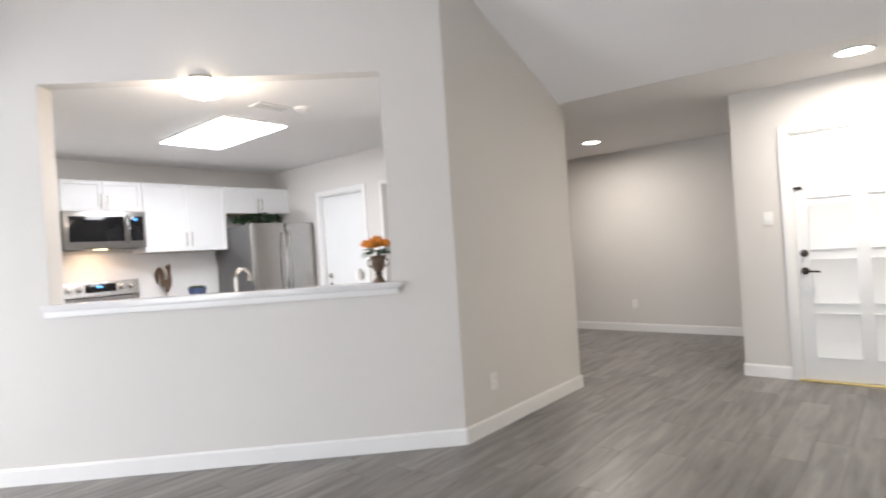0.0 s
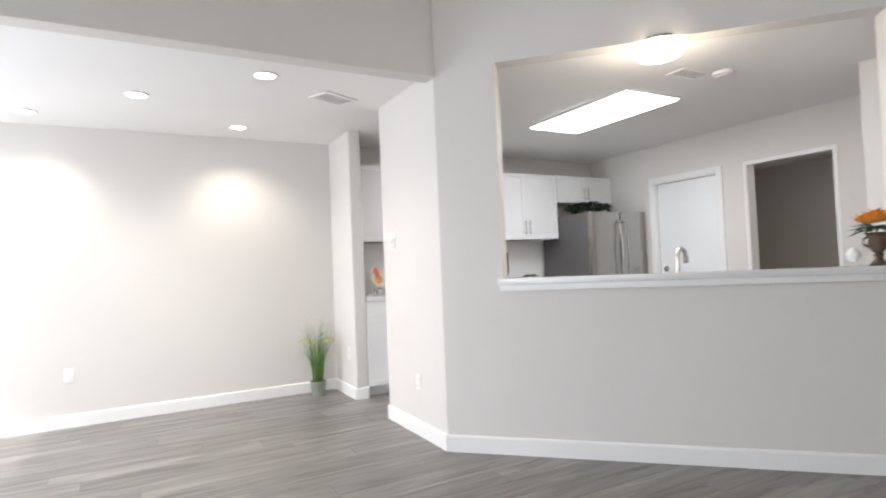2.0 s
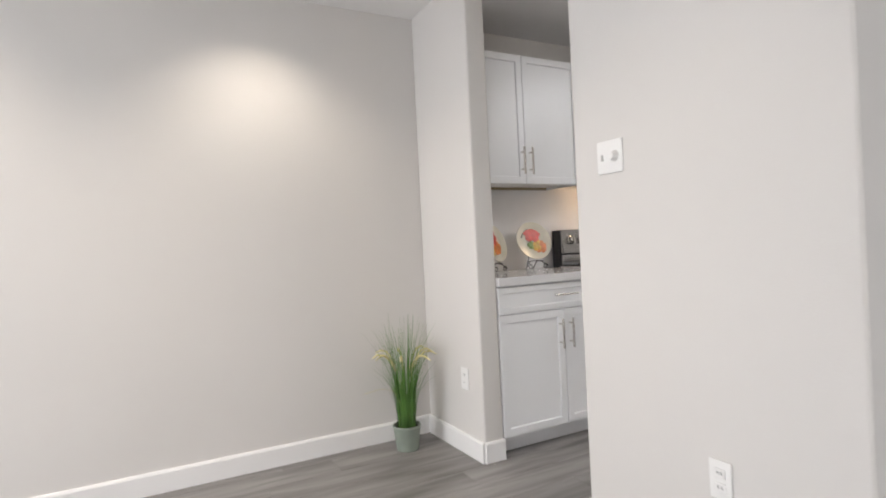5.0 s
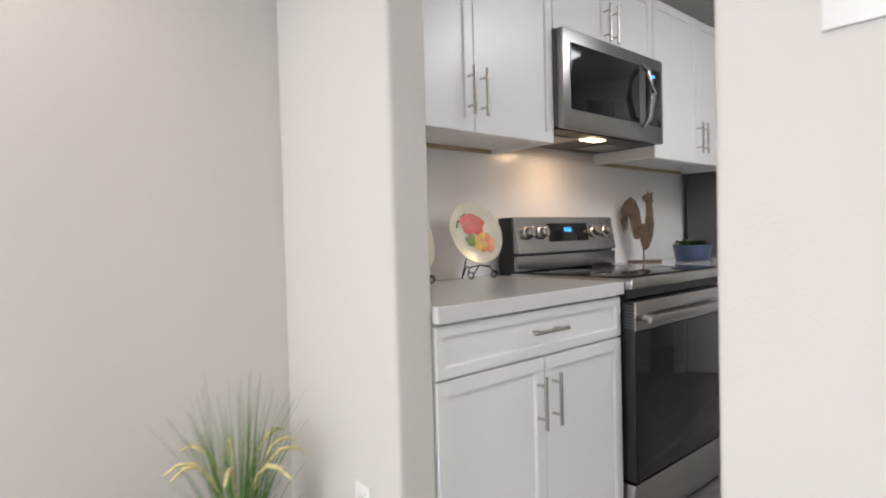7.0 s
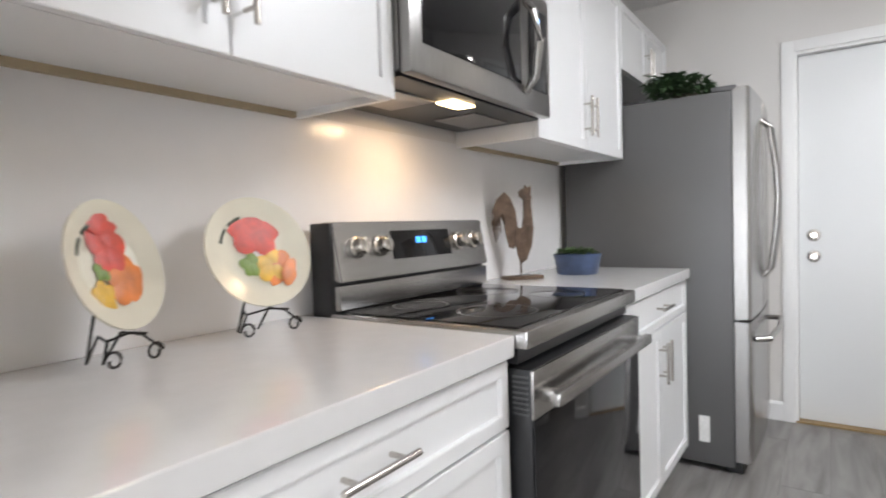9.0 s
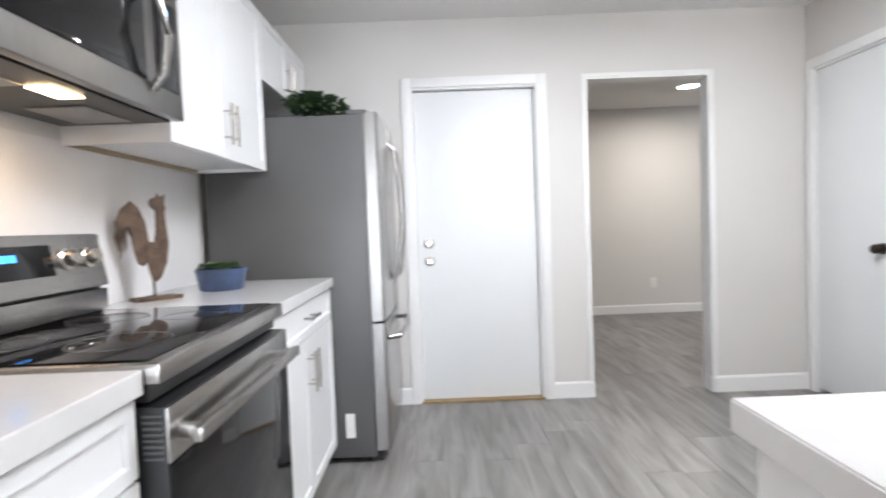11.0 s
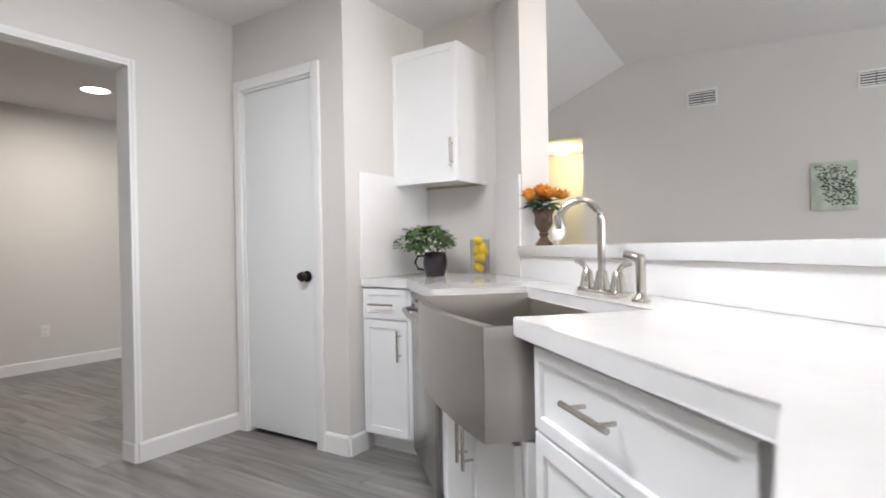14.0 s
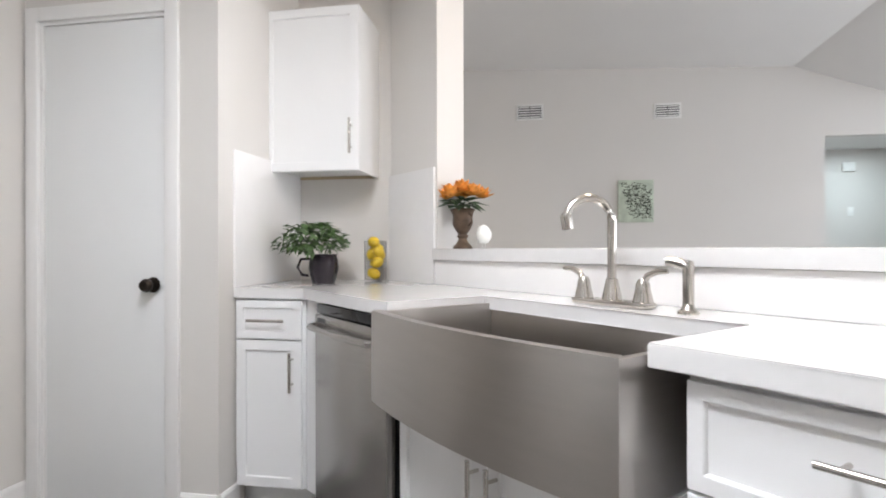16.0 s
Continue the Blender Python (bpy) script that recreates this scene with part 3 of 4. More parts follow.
def grille(m, w, h, n, label, cols=1):
    """A vent; local -y looks into the room, z up."""
    th = thing("air_vent", m, label, "vent")
    t = 0.022
    for x0, x1, z0, z1 in ((-w / 2, w / 2, h / 2 - t, h / 2), (-w / 2, w / 2, -h / 2, -h / 2 + t), (-w / 2, -w / 2 + t, -h / 2 + t, h / 2 - t), (w / 2 - t, w / 2, -h / 2 + t, h / 2 - t)):
        part("frame", box(x0, x1, -0.010, -0.001, z0, z1, 0.002), TRIM, th)
    # flat sheet on the wall, its colour giving the shade of the duct
    part("backing", box(-w / 2 + t, w / 2 - t, -0.0025, -0.0008, -h / 2 + t, h / 2 - t), SHADOWGAP, th, "dark sheet behind the slats for the shade of the duct")
    cw = (w - 2 * t) / cols
    for c in range(cols):
        for i in range(n):
            z = -h / 2 + t + (i + 0.5) * (h - 2 * t) / n
            sl = box(-w / 2 + t + c * cw + 0.004, -w / 2 + t + (c + 1) * cw - 0.004, -0.0075, -0.0055, -0.007, 0.006)
            part("slat", merge(bmesh.new(), sl, pose(0, 0, z, 0)), TRIM, th)
    return th


grille(pose(1.688, YL, 2.625, 0, 0, 180), 0.30, 0.18, 5, "white two-column supply vent high on the gable wall", 2)
grille(pose(0.216, YL, 2.575, 0, 0, 180), 0.28, 0.17, 5, "white two-column supply vent high on the gable wall", 2)
grille(pose(-0.27, 0.95, H, 90, 0, 25), 0.30, 0.20, 7, "white ceiling vent in the breakfast nook")
grille(pose(1.86, -0.47, H, 90, 0, 0), 0.30, 0.16, 5, "white ceiling vent in the kitchen")
for x, y, z, lab in ((2.06, -0.58, H, "white round smoke detector on the kitchen ceiling"), (0.16, -4.6, 3.12, "white round smoke detector on the vault")):
    th = thing("smoke_detector", pose(x, y, z), lab, "smoke detector")
    part("body", lathe([(0, -0.036), (0.04, -0.036), (0.062, -0.022), (0.066, -0.001), (0, -0.001)], 24), PLASTIC, th)
    part("vent_ring", lathe([(0.045, -0.037), (0.05, -0.034), (0.05, -0.038), (0.045, -0.037)], 24), PLASTIC, th)

pic = thing("painting", pose(0.548, YL, 1.60, 0, 0, 180), "small canvas of dark branches on pale green", "painting")
part("canvas", box(-0.185, 0.185, -0.03, -0.001, -0.23, 0.23, 0.004), CANVAS, pic)
br = bmesh.new()
random.seed(5)
for k in range(5):
    p, pts = [(-0.17 + 0.02 * k), 0.19 - 0.07 * k], []
    for i in range(7):
        pts.append((min(0.17, p[0] + i * 0.05), -0.0315, max(-0.2, p[1] - i * 0.015 + random.uniform(-0.025, 0.025))))
    tube(pts, 0.003, 5, br)
    for q in pts[1:]:
        for _ in range(11):
            a = random.uniform(0, 6.28)
            c = (q[0] + random.uniform(-0.03, 0.03), q[2] + random.uniform(-0.05, 0.05))
            if abs(c[0]) < 0.16 and abs(c[1]) < 0.2:
                merge(br, lathe([(0, 0.001), (0.011, 0), (0, -0.001)], 7), Matrix.Translation((c[0], -0.0315, c[1])) @ Matrix.Rotation(a, 4, "Y") @ Matrix.Rotation(radians(90), 4, "X") @ Matrix.Diagonal((1, 0.5, 1, 1)))
part("painted_branches", br, INK, pic, "dark painted leaves and branches")


def window(name, m, w, h, label, n):
    th = thing(name, m, label, "window", kind="structure")
    for x0, x1, z0, z1 in ((0, w, 0, 0.06), (0, w, h - 0.06, h), (0, 0.06, 0.06, h - 0.06), (w - 0.06, w, 0.06, h - 0.06)):
        part("window_frame", box(x0, x1, 0.03, 0.09, z0, z1, 0.004), TRIM, th)
    for i in range(1, n):
        part("mullion", box(w * i / n - 0.025, w * i / n + 0.025, 0.035, 0.085, 0.06, h - 0.06, 0.003), TRIM, th)
    for i in range(n):
        ob = part("pane", box(w * i / n + 0.02, w * (i + 1) / n - 0.02, 0.056, 0.062, 0.05, h - 0.05), GLASS, th, smooth=False)
        ob.visible_shadow = False


window("window_1", pose(-4.1, 0.40, 0.05, 0, 0, 90), 1.85, 2.15, "white framed sliding glass door of the nook", 2)
window("window_2", pose(-5.0, YL + 1.3, 0.1, 0, 0, 90), 3.0, 2.2, "white framed living room window", 3)
bw = tagged(mesh_object("backdrop", box(3.5, 4.3, -9.55, -9.5, 0.3, 2.2), SKYC), "bright daylight outside a far window", "backdrop", kind="structure")


# ---- kitchen cabinets ----
def handle(parent, x, z, length, upright, y=-0.021):
    bm = bmesh.new()
    r, off, e = 0.006, 0.032, length / 2
    d = (0, 0, 1) if upright else (1, 0, 0)
    tube([(x - d[0] * e, y - off, z - d[2] * e), (x, y - off, z), (x + d[0] * e, y - off, z + d[2] * e)], r, 12, bm)
    for k in (-1, 1):
        c = (x + d[0] * (e - 0.03) * k, z + d[2] * (e - 0.03) * k)
        tube([(c[0], y + 0.001, c[1]), (c[0], y - off, c[1])], 0.0045, 8, bm)
    part("handle", bm, NICKEL, parent, "satin nickel bar handle")


def shaker(th, name, x0, x1, z0, z1, rail=0.057):
    """A shaker front: a raised rim round a sunken panel, the face at y = -0.02."""
    bm = box(x0, x1, -0.020, -0.001, z0, z1)
    f = [q for q in bm.faces if q.calc_center_median().y < -0.0195]
    bmesh.ops.inset_individual(bm, faces=f, thickness=rail, depth=0)
    f = [q for q in bm.faces if abs(q.normal.y) > 0.9 and q.calc_center_median().y < -0.0195 and abs(q.calc_center_median().x - (x0 + x1) / 2) < 1e-4 and abs(q.calc_center_median().z - (z0 + z1) / 2) < 1e-4]
    bmesh.ops.inset_individual(bm, faces=f, thickness=0.003, depth=-0.009)
    bmesh.ops.recalc_face_normals(bm, faces=bm.faces)
    e = [q for q in bm.edges if q.is_manifold and q.calc_face_angle(0) > 1.2 and all(v.co.y < -0.0195 for v in q.verts)]
    bmesh.ops.bevel(bm, geom=e, offset=0.0016, segments=2, affect="EDGES")
    return part(name, bm, CAB, th, smooth=False)


def base_unit(m, w, d, label, fronts, top=0.88, toe=0.10):
    """fronts: (kind, x0, x1, z0, z1, handle x, handle z, upright)."""
    th = thing("base_cabinet", m, label, "cabinet", "kitchen base cabinets")
    part("body", box(0, w, 0, d, toe, top, 0.0015), CAB, th)
    part("toe_kick", box(0.002, w - 0.002, 0.065, d, 0.002, toe), CAB, th, "recessed white toe kick")
    for kind_, x0, x1, z0, z1, hx, hz, up in fronts:
        f = shaker(th, kind_, x0 + 0.0015, x1 - 0.0015, z0, z1, 0.057 if z1 - z0 > 0.25 else 0.042)
        if hx is not None:
            handle(f, hx, hz, 0.16, up)
    return th


def wall_unit(m, w, d, z0, z1, label, doors):
    th = thing("wall_cabinet", m, label, "cabinet", "kitchen wall cabinets")
    part("body", box(0, w, 0, d, z0 + 0.02, z1), CAB, th, smooth=False)
    for x0 in (0, w - 0.016):
        part("side_panel", box(x0, x0 + 0.016, 0, d, z0, z0 + 0.0199), CAB, th, smooth=False)
    part("bottom_rail", box(0.016, w - 0.016, 0, 0.018, z0, z0 + 0.0199), CAB, th, smooth=False)
    part("underside", box(0.016, w - 0.016, 0.018, d - 0.001, z0 + 0.016, z0 + 0.0198), CAB, th, "plain white underside")
    part("rear_rail", box(0.016, w - 0.016, d - 0.018, d - 0.001, z0 + 0.001, z0 + 0.016), RAW, th)
    for x0, x1, hx, hz in doors:
        f = shaker(th, "door", x0 + 0.0015, x1 - 0.0015, z0 + 0.001, z1 - 0.001)
        if hx is not None:
            handle(f, hx, hz, 0.16, True)
    return th


CT = 0.925                    # worktop height
XS0, XS1 = 1.117, 1.878       # the range
YF = 1.86                     # fronts of the base cabinets
YW = 2.135                    # fronts of the wall cabinets
XR = 2.835                    # side of the refrigerator
XC = XW + 0.118                # west end of the range run
w1 = XS0 - 0.002 - XC
base_unit(pose(XC, YF, 0), w1, YS - YF - 0.004, "white shaker base cabinet with wide drawer and two doors",
          [("drawer", 0.0, w1 - 0.003, 0.735, 0.872, w1 * 0.5, 0.812, False), ("door", 0.0, w1 / 2, 0.105, 0.728, w1 / 2 - 0.035, 0.60, True), ("door", w1 / 2, w1 - 0.003, 0.105, 0.728, w1 / 2 + 0.035, 0.60, True)])
w2 = XR - XS1 - 0.016
base_unit(pose(XS1 + 0.004, YF, 0), w2, YS - YF - 0.004, "white shaker base cabinet beside the refrigerator",
          [("drawer", 0.003, w2, 0.735, 0.872, w2 * 0.5, 0.812, False), ("door", 0.003, w2 / 2, 0.105, 0.728, w2 / 2 - 0.03, 0.60, True), ("door", w2 / 2, w2, 0.105, 0.728, w2 / 2 + 0.03, 0.60, True)])
for x0, x1 in ((XC - 0.001, XS0 - 0.002), (XS1 + 0.002, XR - 0.006)):
    tagged(mesh_object("worktop", box(x0, x1, 1.825, YS - 0.003, 0.881, CT, 0.003), QUARTZ), "white speckled quartz worktop on the base cabinets", "worktop")
DU = YS - YW - 0.004
ZU0, ZU1 = 1.447, 2.205
wall_unit(pose(XC, YW, 0), w1, DU, ZU0, ZU1, "white shaker wall cabinet with two doors", [(0, w1 / 2, w1 / 2 - 0.03, 1.58), (w1 / 2, w1, w1 / 2 + 0.03, 1.58)])
wall_unit(pose(XS0, YW, 0), XS1 - XS0 - 0.002, DU, 1.892, ZU1, "short white wall cabinet above the microwave", [(0, 0.38, 0.35, 1.985), (0.38, 0.757, 0.41, 1.985)])
wall_unit(pose(XS1, YW, 0), 2.822 - XS1, DU, ZU0, ZU1, "white shaker wall cabinet beside the microwave", [(0, 0.47, 0.44, 1.58), (0.47, 0.942, 0.50, 1.58)])
wall_unit(pose(2.824, YW, 0), XB - 2.826, DU, 1.882, ZU1, "short white wall cabinet above the refrigerator", [(0, 0.445, 0.415, 1.985), (0.445, 0.89, 0.475, 1.985)])
tagged(mesh_object("backsplash", box(XC - 0.001, XR, YS - 0.0028, YS - 0.0005, CT + 0.001, 1.462), SPLASH), "white slab backsplash behind the range", "backsplash", kind="structure")

# corner by the pantry
ms_ = pose(2.818, -1.20, 0, 0, 0, 180)
base_unit(ms_, 0.312, 0.60, "narrow white shaker base cabinet by the pantry", [("drawer", 0.012, 0.300, 0.715, 0.872, 0.156, 0.793, False), ("door", 0.012, 0.300, 0.105, 0.708, 0.262, 0.585, True)])
wall_unit(pose(2.848, -1.512, 0, 0, 0, 180), 0.47, -1.512 - YU - 0.003, 1.447, 2.207, "single-door white wall cabinet in the sink corner", [(0.0, 0.47, 0.435, 1.60)])

# diagonal run: local x runs along -u, the front looks into the room
SF = 0.905                    # fronts of the sink run
US0, US1 = 1.015, 1.895        # the sink, along the wall


def run(u):
    return Matrix.Translation((*diag(u, SF), 0)) @ Matrix.Rotation(radians(135), 4, "Z")


dwu = 2.485
dw = thing("dishwasher", run(dwu), "stainless steel dishwasher with a towel-bar handle", "dishwasher")
wd = dwu - US1 - 0.02
part("body", box(0.004, wd - 0.004, 0.0, 0.54, 0.10, 0.872), BLACK, dw)
part("door", box(0.003, wd - 0.003, -0.035, -0.001, 0.115, 0.835, 0.004), STEEL, dw)
part("control_panel", box(0.003, wd - 0.003, -0.028, -0.001, 0.838, 0.874, 0.003), GLASSK, dw, "black glass control strip")
hb = bmesh.new()
tube([(0.03, -0.036, 0.795), (0.05, -0.075, 0.792), (wd / 2, -0.088, 0.79), (wd - 0.05, -0.075, 0.792), (wd - 0.03, -0.036, 0.795)], 0.012, 10, hb)
part("handle", hb, STEEL, dw, "steel towel-bar handle")
# dark strip on the door face for the shade of the vent
part("vent", box(0.03, 0.10, -0.0365, -0.034, 0.806, 0.822), SHADOWGAP, dw)
part("toe_kick", box(0.004, wd - 0.004, 0.05, 0.09, 0.002, 0.10), BLACK, dw)

ws = US1 - US0
base_unit(run(US1 - 0.001), ws - 0.002, 0.55, "white sink base cabinet below the apron sink", [("door", 0.03, ws / 2, 0.105, 0.62, ws / 2 - 0.035, 0.50, True), ("door", ws / 2, ws - 0.03, 0.105, 0.62, ws / 2 + 0.035, 0.50, True)], top=0.635)
wr = 0.635
rm = Matrix.Translation((*diag(US0 - 0.05, SF - 0.018), 0)) @ Matrix.Rotation(radians(136.5), 4, "Z")
base_unit(rm, wr, 0.56, "white shaker drawer unit beside the apron sink", [("drawer", 0.004, wr - 0.01, 0.690, 0.868, wr * 0.5 - 0.035, 0.798, False), ("drawer", 0.004, wr - 0.01, 0.40, 0.683, wr * 0.5, 0.53, False), ("drawer", 0.004, wr - 0.01, 0.105, 0.383, wr * 0.5, 0.25, False)])
# closing cabinet along the short wall
base_unit(pose(0.805, 0.52, 0, 0, 0, 90), 0.40, 0.54, "white end cabinet at the kitchen doorway", [("door", 0.003, 0.397, 0.105, 0.872, 0.06, 0.70, True)])
tagged(mesh_object("cabinet_filler", prism([diag(2.487, SF + 0.002), (2.503, -1.20), (2.503, -1.26), diag(2.487, SF - 0.06)], 0.10, 0.875), CAB), "white filler strip between dishwasher and cabinet", "filler")

# worktop of the sink run with its cut-out
SE = 0.928
pts = [(0.846, 0.938), (0.846, 0.44), diag(US0, 0.934), diag(US0, 0.57), diag(US1, 0.57), diag(US1, 0.948), (2.508, -1.177), (2.817, -1.177), (2.817, YU + 0.003),
       (DT * R2 - YU - 0.003 + 0.006, YU + 0.003), (XC, DT * R2 - XC + 0.004), (XC, 0.938)]
tagged(mesh_object("worktop", prism(pts, 0.882, CT, 0.0025), QUARTZ), "white quartz worktop wrapping the sink corner", "worktop")
# backsplashes of the corner
sp = thing("backsplash", Matrix.Identity(4), "white slab backsplash around the sink corner", "backsplash", kind="structure")
part("slab", box(DT * R2 - YU - 0.01, 2.8175, YU + 0.0005, YU + 0.012, CT + 0.001, 1.447, 0.001), SPLASH, sp)
part("slab", box(2.808, 2.8195, YU + 0.013, -1.18, CT + 0.001, 1.50, 0.001), SPLASH, sp)
sd = bmesh.new()
box(0.20, UB, DT + 0.0005, DT + 0.012, CT + 0.001, 1.034, bm=sd)
box(UB + 0.012, 2.92, DT + 0.0005, DT + 0.012, CT + 0.001, 1.455, bm=sd)
sd.transform(Matrix.Rotation(radians(-45), 4, "Z"))
part("slab", sd, SPLASH, sp, smooth=False)

# apron sink, local x along u, y along s
sk = thing("farmhouse_sink", Matrix.Rotation(radians(-45), 4, "Z"), "stainless steel farmhouse sink with a bowed apron", "sink")
a0, a1 = US0 + 0.004, US1 - 0.004
n = 16


def bow(i, s0, b):
    k = 2 * i / n - 1
    return s0 + b * (1 - k * k)


outer = [(a0 + (a1 - a0) * i / n, bow(i, 1.003, 0.042)) for i in range(n + 1)]
inner = [(a0 + 0.014 + (a1 - a0 - 0.028) * i / n, bow(i, 0.976, 0.042)) for i in range(n + 1)]
ap = prism(outer + inner[::-1], 0.64, 0.905)
part("apron", ap, SINKS, sk, "bowed brushed steel apron")
part("rim_side", box(a0, a0 + 0.018, 0.54, 1.002, 0.64, 0.903, 0.003), SINKS, sk)
part("rim_side", box(a1 - 0.018, a1, 0.54, 1.002, 0.64, 0.903, 0.003), SINKS, sk)
part("back_wall", box(a0 + 0.018, a1 - 0.018, 0.545, 0.563, 0.66, 0.881, 0.003), SINKS, sk)
part("bowl_floor", box(a0 + 0.018, a1 - 0.018, 0.563, 0.99, 0.645, 0.66), SINKS, sk)
part("drain", lathe([(0, 0.664), (0.04, 0.664), (0.045, 0.6605), (0, 0.6605)], 24, m=Matrix.Translation(((a0 + a1) / 2, 0.70, 0))), NICKEL, sk)

# faucet
fu, fs = 1.44, 0.485
fc = thing("kitchen_faucet", Matrix.Rotation(radians(-45), 4, "Z") @ Matrix.Translation((fu, fs, CT)), "brushed nickel gooseneck faucet with two lever handles", "faucet")
part("deck_plate", box(-0.125, 0.125, -0.028, 0.028, 0, 0.018, 0.008), NICKEL, fc)
sp_ = lathe([(0.028, 0.017), (0.026, 0.03), (0.020, 0.055), (0.0165, 0.075)], 20)
neck = [(0, 0, 0.06), (0, 0, 0.15), (0, 0, 0.235)] + [(0.5 * (0.066 - 0.066 * math.cos(a)), 0.86 * (0.066 - 0.066 * math.cos(a)), 0.235 + 0.066 * math.sin(a)) for a in [math.pi * k / 12 for k in range(1, 11)]]
end = Vector(neck[-1])
neck += [tuple(end + Vector((0.004, 0.010, -0.03)))]
tube(neck, 0.0125, 14, sp_)
part("spout", sp_, NICKEL, fc, "gooseneck spout")
tip = lathe([(0.0165, -0.035), (0.0165, 0.0), (0.0125, 0.01)], 16, m=Matrix.Translation(end + Vector((0.003, 0.008, -0.02))) @ Matrix.Rotation(radians(-12), 4, "X"))
part("aerator", tip, NICKEL, fc)
for k in (-1, 1):
    hd = lathe([(0.027, 0.017), (0.024, 0.032), (0.020, 0.05), (0.018, 0.066), (0.012, 0.078), (0, 0.08)], 20, m=Matrix.Translation((0.10 * k, 0, 0)))
    tube([(0.10 * k, 0, 0.066), (0.115 * k, 0.0, 0.088), (0.145 * k, 0.002, 0.100), (0.175 * k, 0.004, 0.101)], 0.008, 10, hd, [0.010, 0.009, 0.0085, 0.006])
    part("lever", hd, NICKEL, fc, "curved lever handle")
sy = thing("sink_sprayer", Matrix.Rotation(radians(-45), 4, "Z") @ Matrix.Translation((1.207, 0.492, CT)) @ Matrix.Scale(0.88, 4), "brushed nickel side sprayer on the worktop", "sprayer")
part("escutcheon", lathe([(0.030, 0), (0.029, 0.006), (0.019, 0.014), (0.015, 0.028)], 20), NICKEL, sy)
part("wand", lathe([(0.0145, 0.026), (0.0155, 0.032), (0.0155, 0.10), (0.0165, 0.135), (0.013, 0.146), (0.0, 0.150)], 18), NICKEL, sy)
hd = tube([(-0.004, 0, 0.128), (0.016, 0.006, 0.139), (0.036, 0.012, 0.144), (0.056, 0.018, 0.146)], 0.014, 14, None, [0.0145, 0.0145, 0.014, 0.0135])
part("spray_head", hd, NICKEL, sy)

# ---- range, microwave, refrigerator ----
rg = thing("range", pose(XS0 + 0.002, 0, 0), "stainless electric range with black glass top and oven door", "range")
W = XS1 - XS0 - 0.004
yf = 1.83
part("body", box(0, W, yf + 0.03, YS - 0.03, 0.03, 0.895, 0.003), BLACK, rg)
part("cooktop_frame", box(0, W, yf - 0.032, YS - 0.09, 0.896, 0.934, 0.006), STEEL, rg, "brushed steel cooktop rim")
ck = part("cooktop", box(0.018, W - 0.018, yf + 0.0, YS - 0.12, 0.9345, 0.938, 0.001), GLASSK, rg, "black ceramic glass cooktop")
for x, y, r in ((0.2, 1.98, 0.10), (0.56, 1.98, 0.085), (0.2, 2.22, 0.075), (0.56, 2.22, 0.10)):
    part("burner_ring", lathe([(r - 0.002, 0.9385), (r, 0.9388), (r + 0.002, 0.9385), (r, 0.9382), (r - 0.002, 0.9385)], 36, m=Matrix.Translation((x, y, 0))), DSTEEL, ck)
part("vent_strip", box(0.01, W - 0.01, yf - 0.004, yf + 0.03, 0.862, 0.894), BLACK, rg)
od = part("oven_door", box(0.004, W - 0.004, yf - 0.035, yf + 0.029, 0.215, 0.855, 0.006), BLACK, rg, "black glass oven door with steel top rail")
part("door_glass", box(0.008, W - 0.008, yf - 0.0395, yf - 0.034, 0.222, 0.748, 0.002), GLASSK, od, "black oven glass")
part("top_rail", box(0.004, W - 0.004, yf - 0.041, yf - 0.034, 0.752, 0.853, 0.003), STEEL, od, "brushed steel top rail")
hb = bmesh.new()
box(0.03, W - 0.03, yf - 0.088, yf - 0.066, 0.778, 0.806, 0.006, hb)
for x in (0.05, W - 0.08):
    box(x, x + 0.03, yf - 0.068, yf - 0.034, 0.780, 0.804, 0.004, hb)
part("handle", hb, STEEL, od, "flat steel oven handle")
# dark strips for the shade in the door's side vents
for i in range(8):
    part("vent_slot", box(0.0, 0.0035, yf - 0.03, yf + 0.005, 0.76 + i * 0.011, 0.765 + i * 0.011), SHADOWGAP, od)
dwr = part("storage_drawer", box(0.004, W - 0.004, yf - 0.03, yf + 0.029, 0.045, 0.205, 0.006), STEEL, rg, "steel storage drawer")
bg = box(0, W, YS - 0.105, YS - 0.03, 0.90, 1.17, 0.006)
part("backguard", bg, BLACK, rg, "black sides of the control tower")
cp = prism([(-0.135, 1.015), (-0.105, 1.172), (-0.06, 1.172), (-0.06, 1.015)], 0.008, W - 0.008, 0.004)
cp.transform(Matrix(((0, 0, 1, 0), (1, 0, 0, YS), (0, 1, 0, 0), (0, 0, 0, 1))))
pn = part("control_panel", cp, STEEL, rg, "sloping steel control panel")
part("lower_panel", box(0.008, W - 0.008, YS - 0.128, YS - 0.10, 0.94, 1.005, 0.004), STEEL, rg)
tilt = math.degrees(math.atan2(0.03, 0.157))


def on_panel(x, k):
    """A place on the sloping panel face, k from its foot to its head."""
    return Matrix.Translation((x, YS - 0.135 + 0.03 * k - 0.0015, 1.015 + 0.157 * k)) @ Matrix.Rotation(radians(-tilt), 4, "X")


ds = box(-0.145, 0.145, -0.003, 0.002, -0.042, 0.042, 0.002)
ds.transform(on_panel(W * 0.5, 0.56))
dsp = part("display", ds, GLASSK, pn, "black touch display")
cl = bmesh.new()
for x in (-0.020, -0.008, 0.008, 0.020):
    merge(cl, box(x - 0.0045, x + 0.0045, -0.0042, -0.003, 0.002, 0.020), on_panel(W * 0.5 - 0.01, 0.56))
part("clock", cl, CLOCK, dsp, "blue clock digits", smooth=False)
